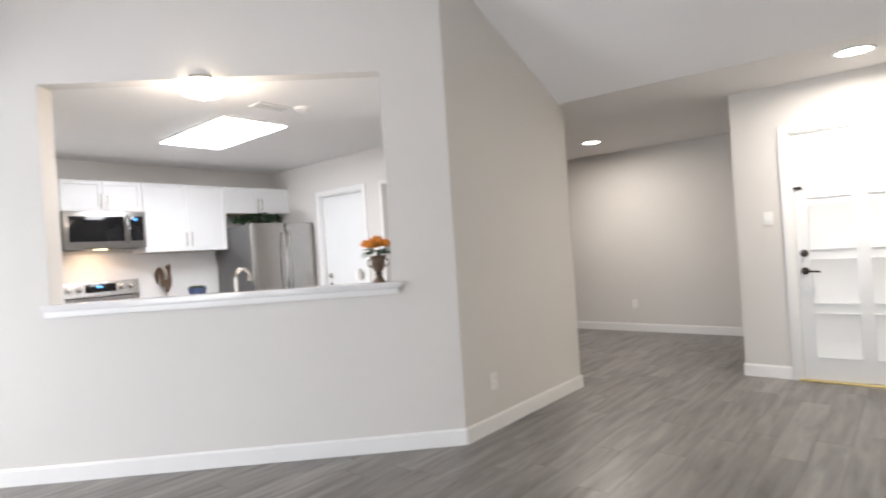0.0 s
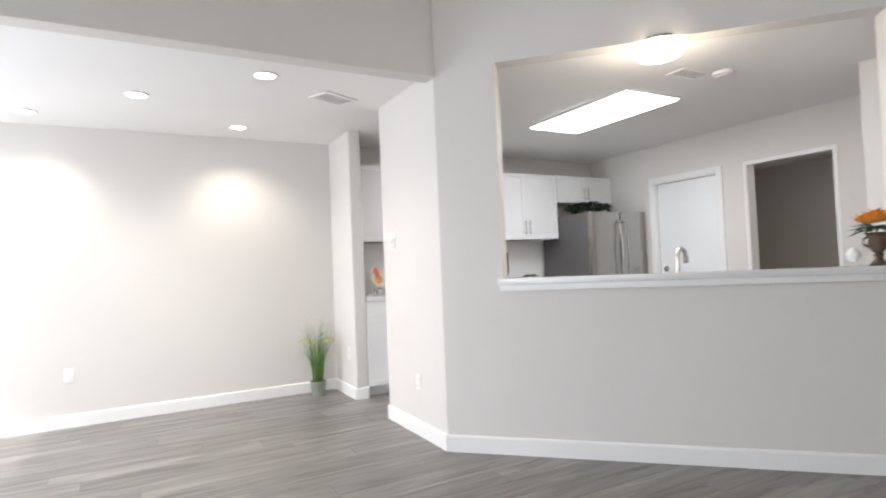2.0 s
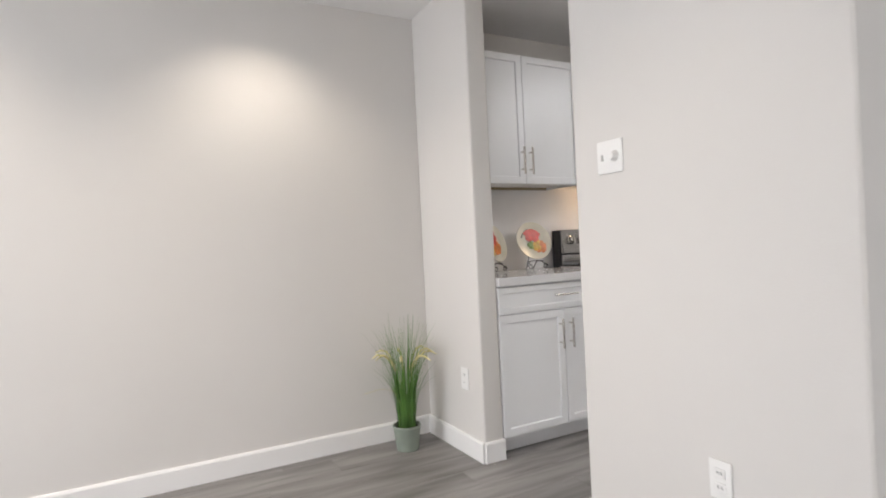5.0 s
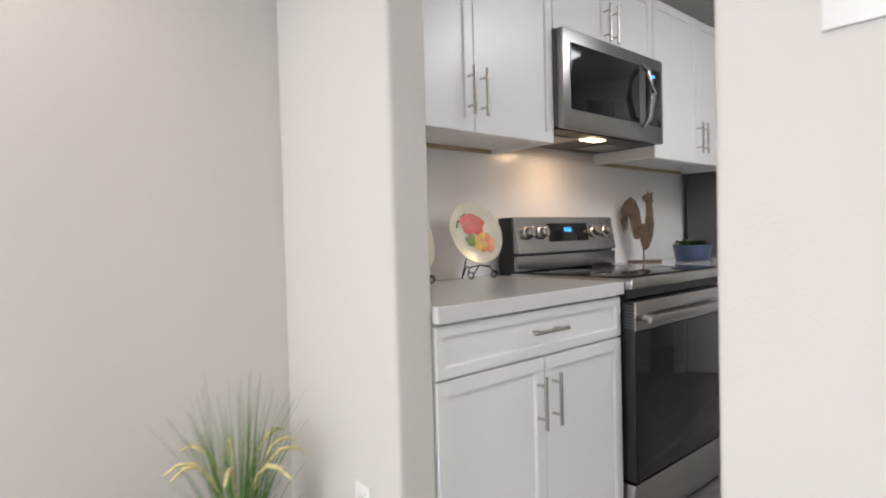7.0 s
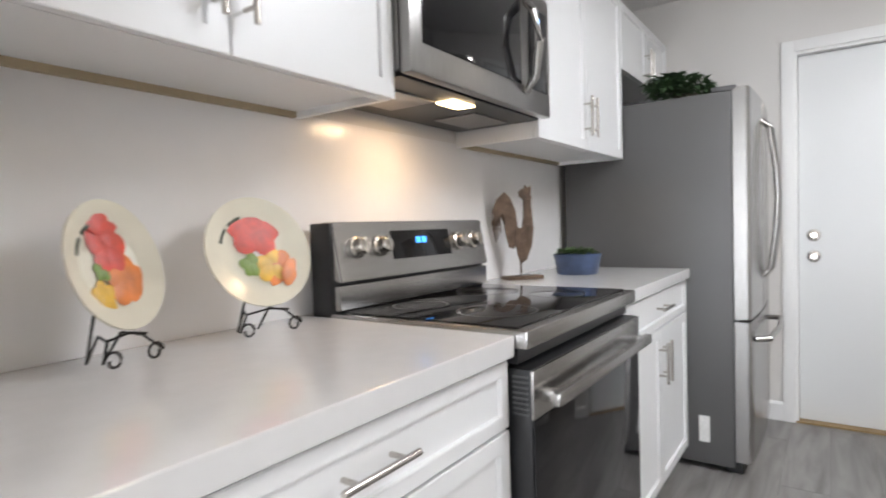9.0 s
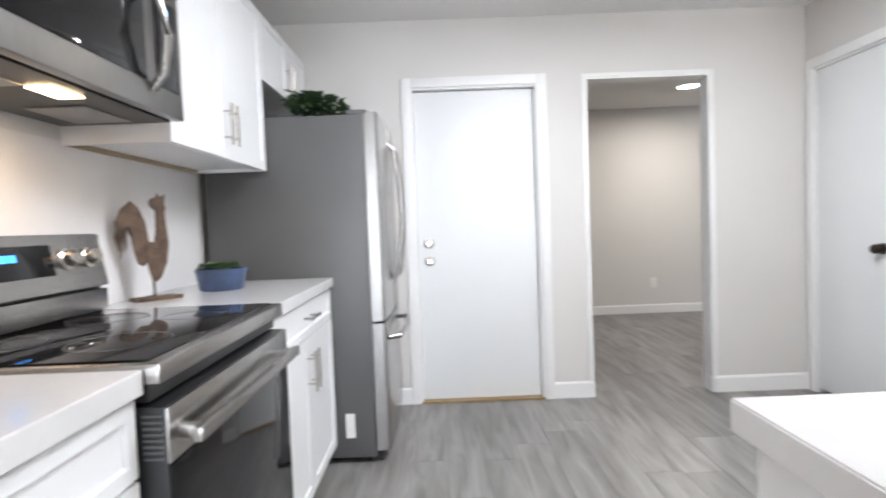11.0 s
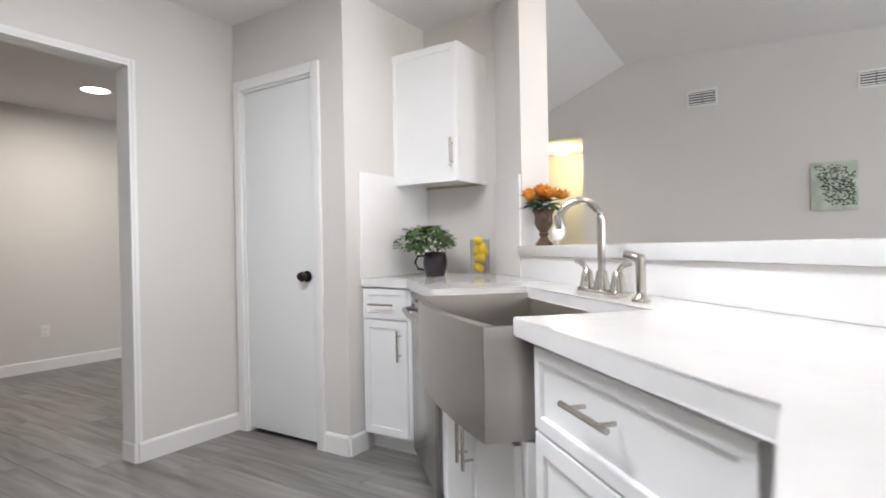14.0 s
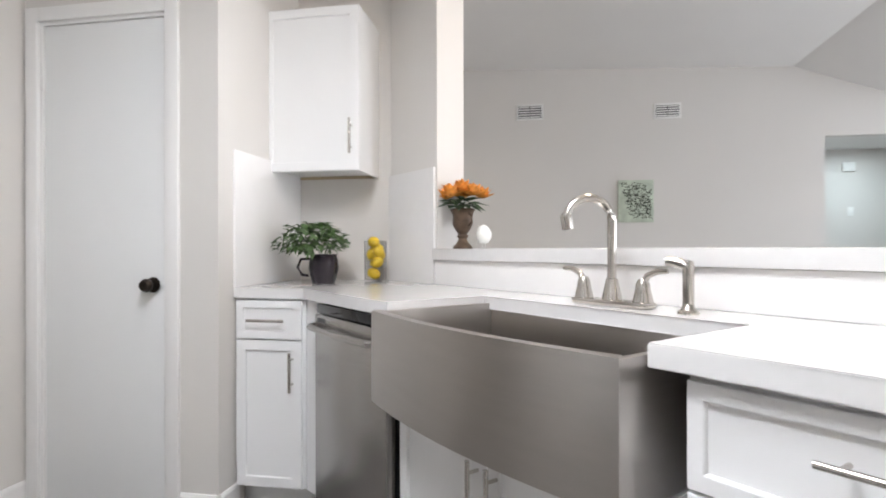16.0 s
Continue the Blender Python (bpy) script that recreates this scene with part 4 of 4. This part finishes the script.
for x in (0.085, 0.180, W - 0.180, W - 0.085):
    kb = lathe([(0.030, 0.0), (0.030, 0.006), (0.024, 0.009), (0.022, 0.030), (0.018, 0.034), (0, 0.034)], 24)
    box(-0.005, 0.005, -0.021, 0.021, 0.030, 0.040, 0.002, kb)
    kb.transform(on_panel(x, 0.56) @ Matrix.Rotation(radians(90), 4, "X"))
    part("knob", kb, NICKEL, pn, "satin steel knob")

mw = thing("microwave", pose(XS0 + 0.002, 0, 0), "stainless over-the-range microwave with curved handle", "microwave")
part("body", box(0, W, 2.105, YS - 0.006, 1.515, 1.889, 0.003), DSTEEL, mw)
part("door", box(0.0, W, 2.07, 2.103, 1.505, 1.887, 0.006), DSTEEL, mw, "dark steel door frame")
part("window", box(0.045, 0.545, 2.066, 2.072, 1.578, 1.835, 0.003), GLASSK, mw, "black glass window")
kp = part("keypad", box(0.605, W - 0.025, 2.066, 2.072, 1.578, 1.835, 0.003), GLASSK, mw, "black glass keypad")
part("clock", box(0.635, 0.675, 2.0645, 2.066, 1.795, 1.808), CLOCK, kp, "blue clock digits")
hb = tube([(0.575, 2.068, 1.56), (0.573, 2.035, 1.60), (0.572, 2.018, 1.70), (0.573, 2.035, 1.80), (0.575, 2.068, 1.84)], 0.013, 12, None, [0.012, 0.013, 0.014, 0.013, 0.012])
part("handle", hb, STEEL, mw, "curved steel handle")
part("underside", box(0.01, W - 0.01, 2.11, YS - 0.02, 1.503, 1.514), BLACK, mw, "dark vented underside")
for x in (0.06, W - 0.27):
    part("grease_filter", box(x, x + 0.21, 2.20, 2.36, 1.498, 1.503, 0.001), DSTEEL, mw, "mesh grease filter")
part("lamp_lens", box(0.29, 0.40, 2.15, 2.21, 1.498, 1.503, 0.001), LITR, mw, "lit warm lamp lens")

fg = thing("refrigerator", pose(XR, 0, 0), "stainless french-door refrigerator with grey sides", "refrigerator")
FW, FH, fy = XB - XR - 0.02, 1.705, 1.65
part("body", box(0, FW, fy, YS - 0.04, 0.03, FH, 0.006), FRIDGE, fg, "matt grey cabinet")
part("hinge_cover", box(0.0, 0.07, fy - 0.02, fy + 0.08, FH, FH + 0.022, 0.004), FRIDGE, fg)
part("hinge_cover", box(FW - 0.07, FW, fy - 0.02, fy + 0.08, FH, FH + 0.022, 0.004), FRIDGE, fg)


def fridge_door(x0, x1, z0, z1):
    pts_ = [(x0, fy - 0.004), (x0, fy - 0.058)] + [(x0 + 0.012 + (x1 - x0 - 0.024) * i / 8, fy - 0.068 - 0.012 * math.sin(math.pi * (x0 + (x1 - x0) * i / 8) / FW)) for i in range(9)] + [(x1, fy - 0.058), (x1, fy - 0.004)]
    return prism(pts_, z0, z1, 0.003)


for x0, x1, hx in ((0.0, FW / 2 - 0.003, FW / 2 - 0.045), (FW / 2 + 0.003, FW, FW / 2 + 0.045)):
    fd = part("door", fridge_door(x0, x1, 0.70, FH + 0.012), STEEL, fg, "brushed steel upper door")
    hz = [(hx, fy - 0.08, 0.86), (hx, fy - 0.115, 0.90), (hx, fy - 0.138, 1.10), (hx, fy - 0.145, 1.24), (hx, fy - 0.138, 1.38), (hx, fy - 0.115, 1.58), (hx, fy - 0.08, 1.62)]
    part("handle", tube(hz, 0.013, 12), STEEL, fd, "long curved steel handle")
fz = part("freezer_drawer", fridge_door(0, FW, 0.06, 0.69), STEEL, fg, "brushed steel freezer drawer")
part("handle", tube([(0.10, fy - 0.075, 0.60), (0.12, fy - 0.13, 0.605), (FW / 2, fy - 0.15, 0.61), (FW - 0.12, fy - 0.13, 0.605), (FW - 0.10, fy - 0.075, 0.60)], 0.013, 12), STEEL, fz, "steel drawer handle")
part("toe_grille", box(0.02, FW - 0.02, fy - 0.03, fy + 0.02, 0.004, 0.055), BLACK, fg)
part("label_sticker", box(-0.0015, -0.0002, fy + 0.10, fy + 0.145, 0.13, 0.25), STICK, fg, "small white printed sticker")
for y in (fy + 0.03, YS - 0.1):
    part("foot", lathe([(0.018, 0.002), (0.018, 0.03)], 12, m=Matrix.Translation((0.05, y, 0))), BLACK, fg)


# ---- small things ----
def leaf(bm, p, d, size, width, up=(0, 0, 1), fold=0.25):
    d = Vector(d).normalized()
    side = d.cross(Vector(up))
    side = side.normalized() if side.length > 0.01 else Vector((1, 0, 0))
    nrm = side.cross(d)
    p = Vector(p)
    mid, tip_ = p + d * size * 0.45 - nrm * size * fold * 0.2, p + d * size - nrm * size * fold
    vs = [bm.verts.new(q) for q in (p, mid + side * width / 2 + nrm * width * 0.15, tip_, mid - side * width / 2 + nrm * width * 0.15, mid)]
    bm.faces.new((vs[0], vs[1], vs[4])), bm.faces.new((vs[1], vs[2], vs[4])), bm.faces.new((vs[2], vs[3], vs[4])), bm.faces.new((vs[3], vs[0], vs[4]))


def bush(n, r, zc, seed, size, flat=0.6, droop=0.3, lean=(0, 0)):
    rng = random.Random(seed)
    bm = bmesh.new()
    for _ in range(n):
        a, t = rng.uniform(0, 2 * math.pi), rng.uniform(0.15, 1) ** 0.6
        h = rng.uniform(-0.35, 1)
        p = (r * t * math.cos(a) * math.sqrt(max(0.05, 1 - max(h, 0) ** 2)) + lean[0] * t, r * t * math.sin(a) * math.sqrt(max(0.05, 1 - max(h, 0) ** 2)) + lean[1] * t, zc + r * flat * h)
        leaf(bm, p, (math.cos(a + rng.uniform(-0.8, 0.8)), math.sin(a + rng.uniform(-0.8, 0.8)), rng.uniform(-droop, 0.6)), size * rng.uniform(0.7, 1.3), size * rng.uniform(0.5, 0.8))
    return bm


# grass in the nook
gp = thing("potted_grass", pose(-0.09, 2.27, 0.001), "tall artificial grass with seed heads in a green pot", "plant")
part("pot", lathe([(0, 0), (0.058, 0), (0.062, 0.01), (0.074, 0.12), (0.078, 0.125), (0.078, 0.135), (0.070, 0.135), (0.066, 0.115), (0, 0.115)], 24), GREENP, gp)
part("soil", lathe([(0.066, 0.117), (0, 0.124)], 20), SOIL, gp)
rng = random.Random(3)
gb_ = bmesh.new()
for k in range(190):
    a, r0 = rng.uniform(0, 6.283), 0.05 * math.sqrt(rng.random())
    hgt, out = rng.uniform(0.32, 0.64), rng.uniform(0.02, 0.17)
    b0 = Vector((r0 * math.cos(a), r0 * math.sin(a), 0.118))
    dr = Vector((math.cos(a), math.sin(a), 0))
    sd_ = Vector((-math.sin(a + rng.uniform(-1, 1)), math.cos(a + rng.uniform(-1, 1)), 0)) * rng.uniform(0.002, 0.0038)
    rows_ = []
    for i in range(6):
        t = i / 5
        c = b0 + dr * out * t ** 2.2 + Vector((0, 0, hgt * t - 0.04 * t ** 4 * (out > 0.09)))
        wv = sd_ * (1 - 0.85 * t)
        rows_.append((gb_.verts.new(c - wv), gb_.verts.new(c + wv)))
    for p, q in zip(rows_, rows_[1:]):
        gb_.faces.new((p[0], p[1], q[1], q[0]))
tagged(part("grass_blades", gb_, GRASS, gp, "long thin green blades", smooth=False), kind="stuff")
for k in range(9):
    a = k * 0.70 + rng.uniform(-0.2, 0.2)
    ln = rng.uniform(0.14, 0.30)
    pts_ = []
    for i in range(9):
        t = i / 8
        pts_.append((math.cos(a) * (0.03 + ln * max(0, t - 0.45) * 1.7), math.sin(a) * 0.75 * (0.03 + ln * max(0, t - 0.45) * 1.7), 0.12 + 0.60 * t - 0.9 * max(0, t - 0.6) ** 1.6))
    part("seed_head", tube(pts_, 0.002, 6, None, [0.0012] * 5 + [0.003, 0.006, 0.006, 0.002]), SEED, gp, "arching yellow seed head")
part("stray_stem", tube([(0, 0, 0.2), (-0.08, -0.02, 0.34), (-0.17, -0.05, 0.365), (-0.27, -0.08, 0.36)], 0.0012, 5), SEED, gp)


# painted plates on wire stands
def plate(m, r, label, tall, seed):
    th = thing("decorative_plate", m, label, "plate", "poppy plates")
    rng_ = random.Random(seed)
    tiltm = Matrix.Translation((0, 0, 0.055 + r * tall)) @ Matrix.Rotation(radians(72), 4, "X") @ Matrix.Diagonal((1, tall, 1, 1))
    part("dish", lathe([(0, 0), (r * 0.62, 0.002), (r * 0.72, 0.010), (r * 0.97, 0.020), (r, 0.022), (r, 0.017), (r * 0.72, 0.003), (r * 0.6, -0.006), (0, -0.006)], 40, m=tiltm), CREAM, th, "cream glazed dish")
    flowers = [(RED, 0.02, 0.40, 0.50), (ORANGE, 0.48, -0.38, 0.40), (YELLOW, 0.26, -0.26, 0.36), (PGREEN, -0.16, -0.20, 0.22)] if tall < 1.1 else [(RED, -0.02, 0.60, 0.40), (RED, 0.02, 0.25, 0.42), (ORANGE, 0.25, -0.25, 0.42), (YELLOW, -0.28, -0.45, 0.26), (PGREEN, -0.2, -0.05, 0.18)]
    for m_, fx, fy_, fr_ in flowers:
        bm = bmesh.new()
        for k in range(5):
            a = k * 1.257 + rng_.uniform(0, 0.5)
            pet = lathe([(0, 0.0018), (0.6, 0.0016), (1.0, 0.0)], 12)
            c = Vector((fx * r + 0.42 * fr_ * r * math.cos(a), fy_ * r + 0.42 * fr_ * r * math.sin(a)))
            rr = min(1, c.length / r)
            zz = 0.0035 if rr < 0.6 else 0.0035 + (rr - 0.6) * 0.047
            merge(bm, pet, tiltm @ Matrix.Translation((c.x, c.y, zz + k * 0.0003)) @ Matrix.Rotation(a, 4, "Z") @ Matrix.Diagonal((fr_ * r * 0.62, fr_ * r * 0.48, 1, 1)))
        part("painted_flower" if m_ is not PGREEN else "painted_leaf", bm, m_, th)
    sw_ = bmesh.new()
    for k in (0, 1):
        merge(sw_, tube([(r * (0.55 * math.cos(a)), r * 0.55 * math.sin(a), 0.006) for a in [1.9 + k * 0.55 + 0.05 * i for i in range(9)]], 0.003, 5), tiltm @ Matrix.Scale(1.25, 4))
    part("painted_scroll", sw_, INK, th)
    st = bmesh.new()
    for k in (-1, 1):
        curl = [(k * r * 0.45 + 0.018 * math.cos(a) * k * (1 - a / 12), -0.052 - 0.0, 0.020 + 0.018 * math.sin(a) * (1 - a / 12)) for a in [0.6 * i for i in range(12)]][::-1]
        tube(curl + [(k * r * 0.38, -0.03, 0.05), (k * r * 0.25, 0.01, 0.055), (k * r * 0.2, 0.05, 0.003)], 0.0026, 6, st)
    tube([(-r * 0.42, -0.035, 0.052), (0, -0.04, 0.060), (r * 0.42, -0.035, 0.052)], 0.0026, 6, st)
    tube([(-r * 0.2, 0.05, 0.004), (0, 0.045, 0.10), (0, 0.06, r * 1.1)], 0.0026, 6, st)
    part("wire_stand", st, WIRE, th, "black curled wire stand")


plate(pose(0.885, 2.34, CT, 0, 0, -6), 0.125, "round cream plate with red poppies on a wire stand", 1.0, 1)
plate(pose(0.575, 2.33, CT, 0, 0, 12), 0.088, "oblong cream plate with red poppies on a wire stand", 1.35, 2)

# metal rooster: plain cut-out shapes
rs = tagged(mesh_object("rooster_statue", bmesh.new(), RUST), "rustic cut-metal bird statue on a wooden base", "statue")
bm = bmesh.new()


def plate_shape(pts2, th_, y=0.0):
    own = prism(pts2, -th_ / 2, th_ / 2)
    own.transform(Matrix(((1, 0, 0, 0), (0, 0, 1, y), (0, 1, 0, 0), (0, 0, 0, 1))))
    return own


# body with neck and head, comb and beak
merge(bm, plate_shape([(0.0, 0.062), (0.027, 0.08), (0.05, 0.133), (0.06, 0.205), (0.053, 0.285), (0.05, 0.322), (0.057, 0.335), (0.051, 0.345), (0.054, 0.385), (0.036, 0.376), (0.026, 0.388), (0.018, 0.37), (0.008, 0.372),
                        (-0.004, 0.358), (-0.002, 0.34), (0.017, 0.325), (0.016, 0.258), (0.008, 0.21), (-0.018, 0.214), (-0.024, 0.16), (-0.015, 0.107)], 0.006))
# arched tail of overlapping feathers
merge(bm, plate_shape([(-0.006, 0.196), (-0.018, 0.285), (-0.04, 0.338), (-0.067, 0.36), (-0.10, 0.33), (-0.12, 0.285), (-0.113, 0.231), (-0.094, 0.262), (-0.076, 0.272), (-0.066, 0.25), (-0.068, 0.215), (-0.06, 0.17), (-0.05, 0.133), (-0.03, 0.125), (-0.018, 0.142)], 0.005, 0.004))
for k in range(4):
    w = 0.012 * k
    tube([(-0.02 - w * 0.4, 0.008 + 0.003 * k, 0.17), (-0.035 - w, 0.008 + 0.003 * k, 0.26), (-0.062 - w * 0.9, 0.008 + 0.003 * k, 0.325 - w * 0.5), (-0.088 - w * 0.7, 0.008 + 0.003 * k, 0.27 - w), (-0.082 - w * 0.5, 0.008 + 0.003 * k, 0.19 - w)], 0.006, 6, bm, [0.003, 0.006, 0.007, 0.006, 0.002])
for k in range(8):
    z = 0.085 + 0.034 * k
    tube([(-0.004 + 0.0045 * k, -0.005, z), (0.016 + 0.0045 * k, -0.005, z + 0.003)], 0.003, 5, bm)
tube([(0.0, 0, 0.0), (0.0, 0, 0.085)], 0.004, 8, bm)
box(-0.075, 0.085, -0.035, 0.035, 0.0, 0.014, 0.002, bm)
bm.to_mesh(rs.data)
bm.free()
rs.matrix_world = pose(2.17, 2.345, CT, 0, 0, -38)

bp_ = thing("planter", pose(2.46, 2.215, CT), "low blue glazed planter with succulents", "plant")
part("pot", lathe([(0, 0), (0.082, 0), (0.088, 0.006), (0.101, 0.075), (0.104, 0.082), (0.103, 0.088), (0.096, 0.086), (0.092, 0.068), (0, 0.068)], 32), BLUEP, bp_)
part("soil", lathe([(0.092, 0.070), (0, 0.076)], 20), SOIL, bp_)
for k in range(9):
    a = k * 0.7
    rr = 0.0 if k == 8 else 0.058
    part("succulent", merge(bmesh.new(), bush(26, 0.026, 0.018, k, 0.026, 0.5, 0.0), Matrix.Translation((rr * math.cos(a), rr * math.sin(a), 0.076))), LEAF, bp_, smooth=False)

iv = thing("potted_ivy", pose(2.56, -1.52, CT), "leafy ivy in a glossy dark pitcher pot", "plant")
part("pot", lathe([(0, 0), (0.050, 0), (0.056, 0.01), (0.070, 0.07), (0.066, 0.11), (0.060, 0.128), (0.064, 0.135), (0.058, 0.135), (0.054, 0.115), (0, 0.115)], 28), DARKP, iv)
part("handle", tube([(0.062, 0.02, 0.115), (0.10, 0.03, 0.112), (0.115, 0.035, 0.075), (0.095, 0.03, 0.04), (0.066, 0.02, 0.035)], 0.007, 8), DARKP, iv, "dark looped handle")
part("soil", lathe([(0.055, 0.117), (0, 0.12)], 18), SOIL, iv)
tagged(part("foliage", bush(430, 0.155, 0.185, 11, 0.042, 0.62, 0.7, (0.05, 0.03)), LEAF, iv, "dense trailing ivy leaves", smooth=False), kind="stuff")
for k in range(8):
    a = k * 0.8
    part("stem", tube([(0, 0, 0.11), (0.06 * math.cos(a), 0.06 * math.sin(a), 0.20), (0.13 * math.cos(a), 0.13 * math.sin(a), 0.17 + 0.02 * (k % 3))], 0.002, 5), LEAFD, iv)

lj = thing("lemon_jar", pose(2.355, -1.67, CT), "tall clear glass jar filled with yellow lemons", "jar")
jar = lathe([(0, 0), (0.052, 0), (0.053, 0.004), (0.055, 0.20), (0.052, 0.20), (0.050, 0.008), (0, 0.008)], 28)
ob = part("glass", jar, GLASS, lj, "clear glass cylinder")
ob.visible_shadow = False
for k, (x, y, z) in enumerate([(0.008, 0.0, 0.04), (-0.01, 0.012, 0.094), (0.018, -0.010, 0.138), (-0.016, 0.0, 0.150), (0.006, 0.006, 0.192), (-0.015, -0.018, 0.128)]):
    lm = lathe([(0, -0.037), (0.008, -0.034), (0.022, -0.022), (0.028, 0), (0.022, 0.022), (0.008, 0.034), (0, 0.038)], 16)
    part("lemon", merge(bmesh.new(), lm, Matrix.Translation((x, y, z)) @ Matrix.Rotation(radians(60 + 47 * k), 4, (0.4 + 0.1 * k, 1, 0.2))), LEMON, lj)

uf = thing("flower_urn", Matrix.Rotation(radians(-45), 4, "Z") @ Matrix.Translation((2.415, 0.275, 1.085)), "rust-brown urn with silk orange flowers on the sill", "vase")
part("urn", lathe([(0, 0), (0.042, 0), (0.044, 0.008), (0.036, 0.016), (0.024, 0.03), (0.018, 0.045), (0.026, 0.056), (0.019, 0.066), (0.034, 0.085), (0.046, 0.11), (0.043, 0.145), (0.052, 0.168), (0.058, 0.172), (0.052, 0.178), (0.040, 0.165), (0, 0.16)], 28), RUST, uf)
for k in (-1, 1):
    part("handle", tube([(0.044 * k, 0, 0.10), (0.066 * k, 0, 0.115), (0.066 * k, 0, 0.145), (0.046 * k, 0, 0.155)], 0.005, 8), RUST, uf)
rng = random.Random(8)
for k in range(9):
    a, rr = k * 2.4, 0.034 * math.sqrt(k)
    c = Vector((rr * math.cos(a), rr * math.sin(a), 0.255 - rr * 0.35))
    bm = bmesh.new()
    for j in range(14):
        b_ = j * 2.4
        leaf(bm, c, (math.cos(b_), math.sin(b_), 1.4 - j * 0.10), 0.064, 0.046, fold=-0.15)
    part("flower", bm, PETAL, uf, "orange silk bloom", smooth=False)
bm = bmesh.new()
for k in range(34):
    a = rng.uniform(0, 6.283)
    leaf(bm, (0.02 * math.cos(a), 0.02 * math.sin(a), 0.185 + rng.uniform(0, 0.03)), (math.cos(a), math.sin(a), rng.uniform(-0.15, 0.5)), rng.uniform(0.08, 0.13), 0.035)
part("leaves", bm, LEAFD, uf, "dark green silk leaves", smooth=False)

wf = tagged(mesh_object("figurine", lathe([(0, 0.02), (0.016, 0.022), (0.028, 0.04), (0.030, 0.06), (0.020, 0.08), (0.008, 0.09), (0, 0.092)], 20), WHITEC, True), "small white ceramic bird-like figurine on the sill", "figurine")
bm = bmesh.new()
bm.from_mesh(wf.data)
for k in range(7):
    leaf(bm, (0.0, 0.0, 0.05), (math.cos(0.4 * k - 1.2), 0.15, math.sin(0.4 * k - 0.6) + 0.3), 0.048, 0.03)
for x in (-0.008, 0.010):
    tube([(x, 0, 0), (x, 0, 0.028)], 0.002, 6, bm)
bm.to_mesh(wf.data)
bm.free()
wf.matrix_world = Matrix.Rotation(radians(-45), 4, "Z") @ Matrix.Translation((2.29, 0.255, 1.085)) @ Matrix.Scale(1.12, 4)

gf = thing("trailing_plant", pose(3.10, 1.88, 1.706), "dark leafy garland lying on top of the refrigerator", "plant")
part("basket", lathe([(0, 0), (0.06, 0), (0.075, 0.05), (0.07, 0.055), (0, 0.05)], 20), SOIL, gf)
gl = bmesh.new()
for k, (x, y, r) in enumerate([(-0.08, 0.03, 0.11), (0.05, 0.0, 0.12), (0.20, -0.02, 0.09), (-0.20, 0.06, 0.07)]):
    merge(gl, bush(150, r * 0.95, 0.07, 20 + k, 0.055, 0.7, 0.3), Matrix.Translation((x, y, 0)))
tagged(part("foliage", gl, LEAFD, gf, "dark green leaves", smooth=False), kind="stuff")

# ---- floor planks, along x ----
PW, PL = 0.178, 1.22


def plank_mesh(length):
    bm_ = box(0, length - 0.0012, 0, PW - 0.0012, -0.007, 0.0)
    e = [q for q in bm_.edges if all(v.co.z > -0.001 for v in q.verts)]
    bmesh.ops.bevel(bm_, geom=e, offset=0.0009, segments=1, affect="EDGES")
    return bm_


full = bpy.data.meshes.new("plank")
b0_ = plank_mesh(PL)
b0_.to_mesh(full)
b0_.free()
full.materials.append(PLANK)
rest = bmesh.new()
rng = random.Random(12)
y = -9.2
count = 0
while y < 2.62:
    x = -5.1 - rng.uniform(0, PL)
    while x < 6.95:
        near = -3.3 < x < 5.2 and -3.9 < y < 2.5 and count < 300
        if near:
            ob = new("plank", full)
            ob.location = (x, y, 0)
            ob.parent = subfloor
            count += 1
        elif y > YL - 0.2 or x > 2 or x < -0.5:
            merge(rest, box(x, x + PL - 0.0012, y, y + PW - 0.0012, -0.007, 0.0))
        x += PL
    y += PW
rs_ = mesh_object("plank_rest", rest, PLANK)
rs_.parent = subfloor
tagged(rs_, kind="stuff")
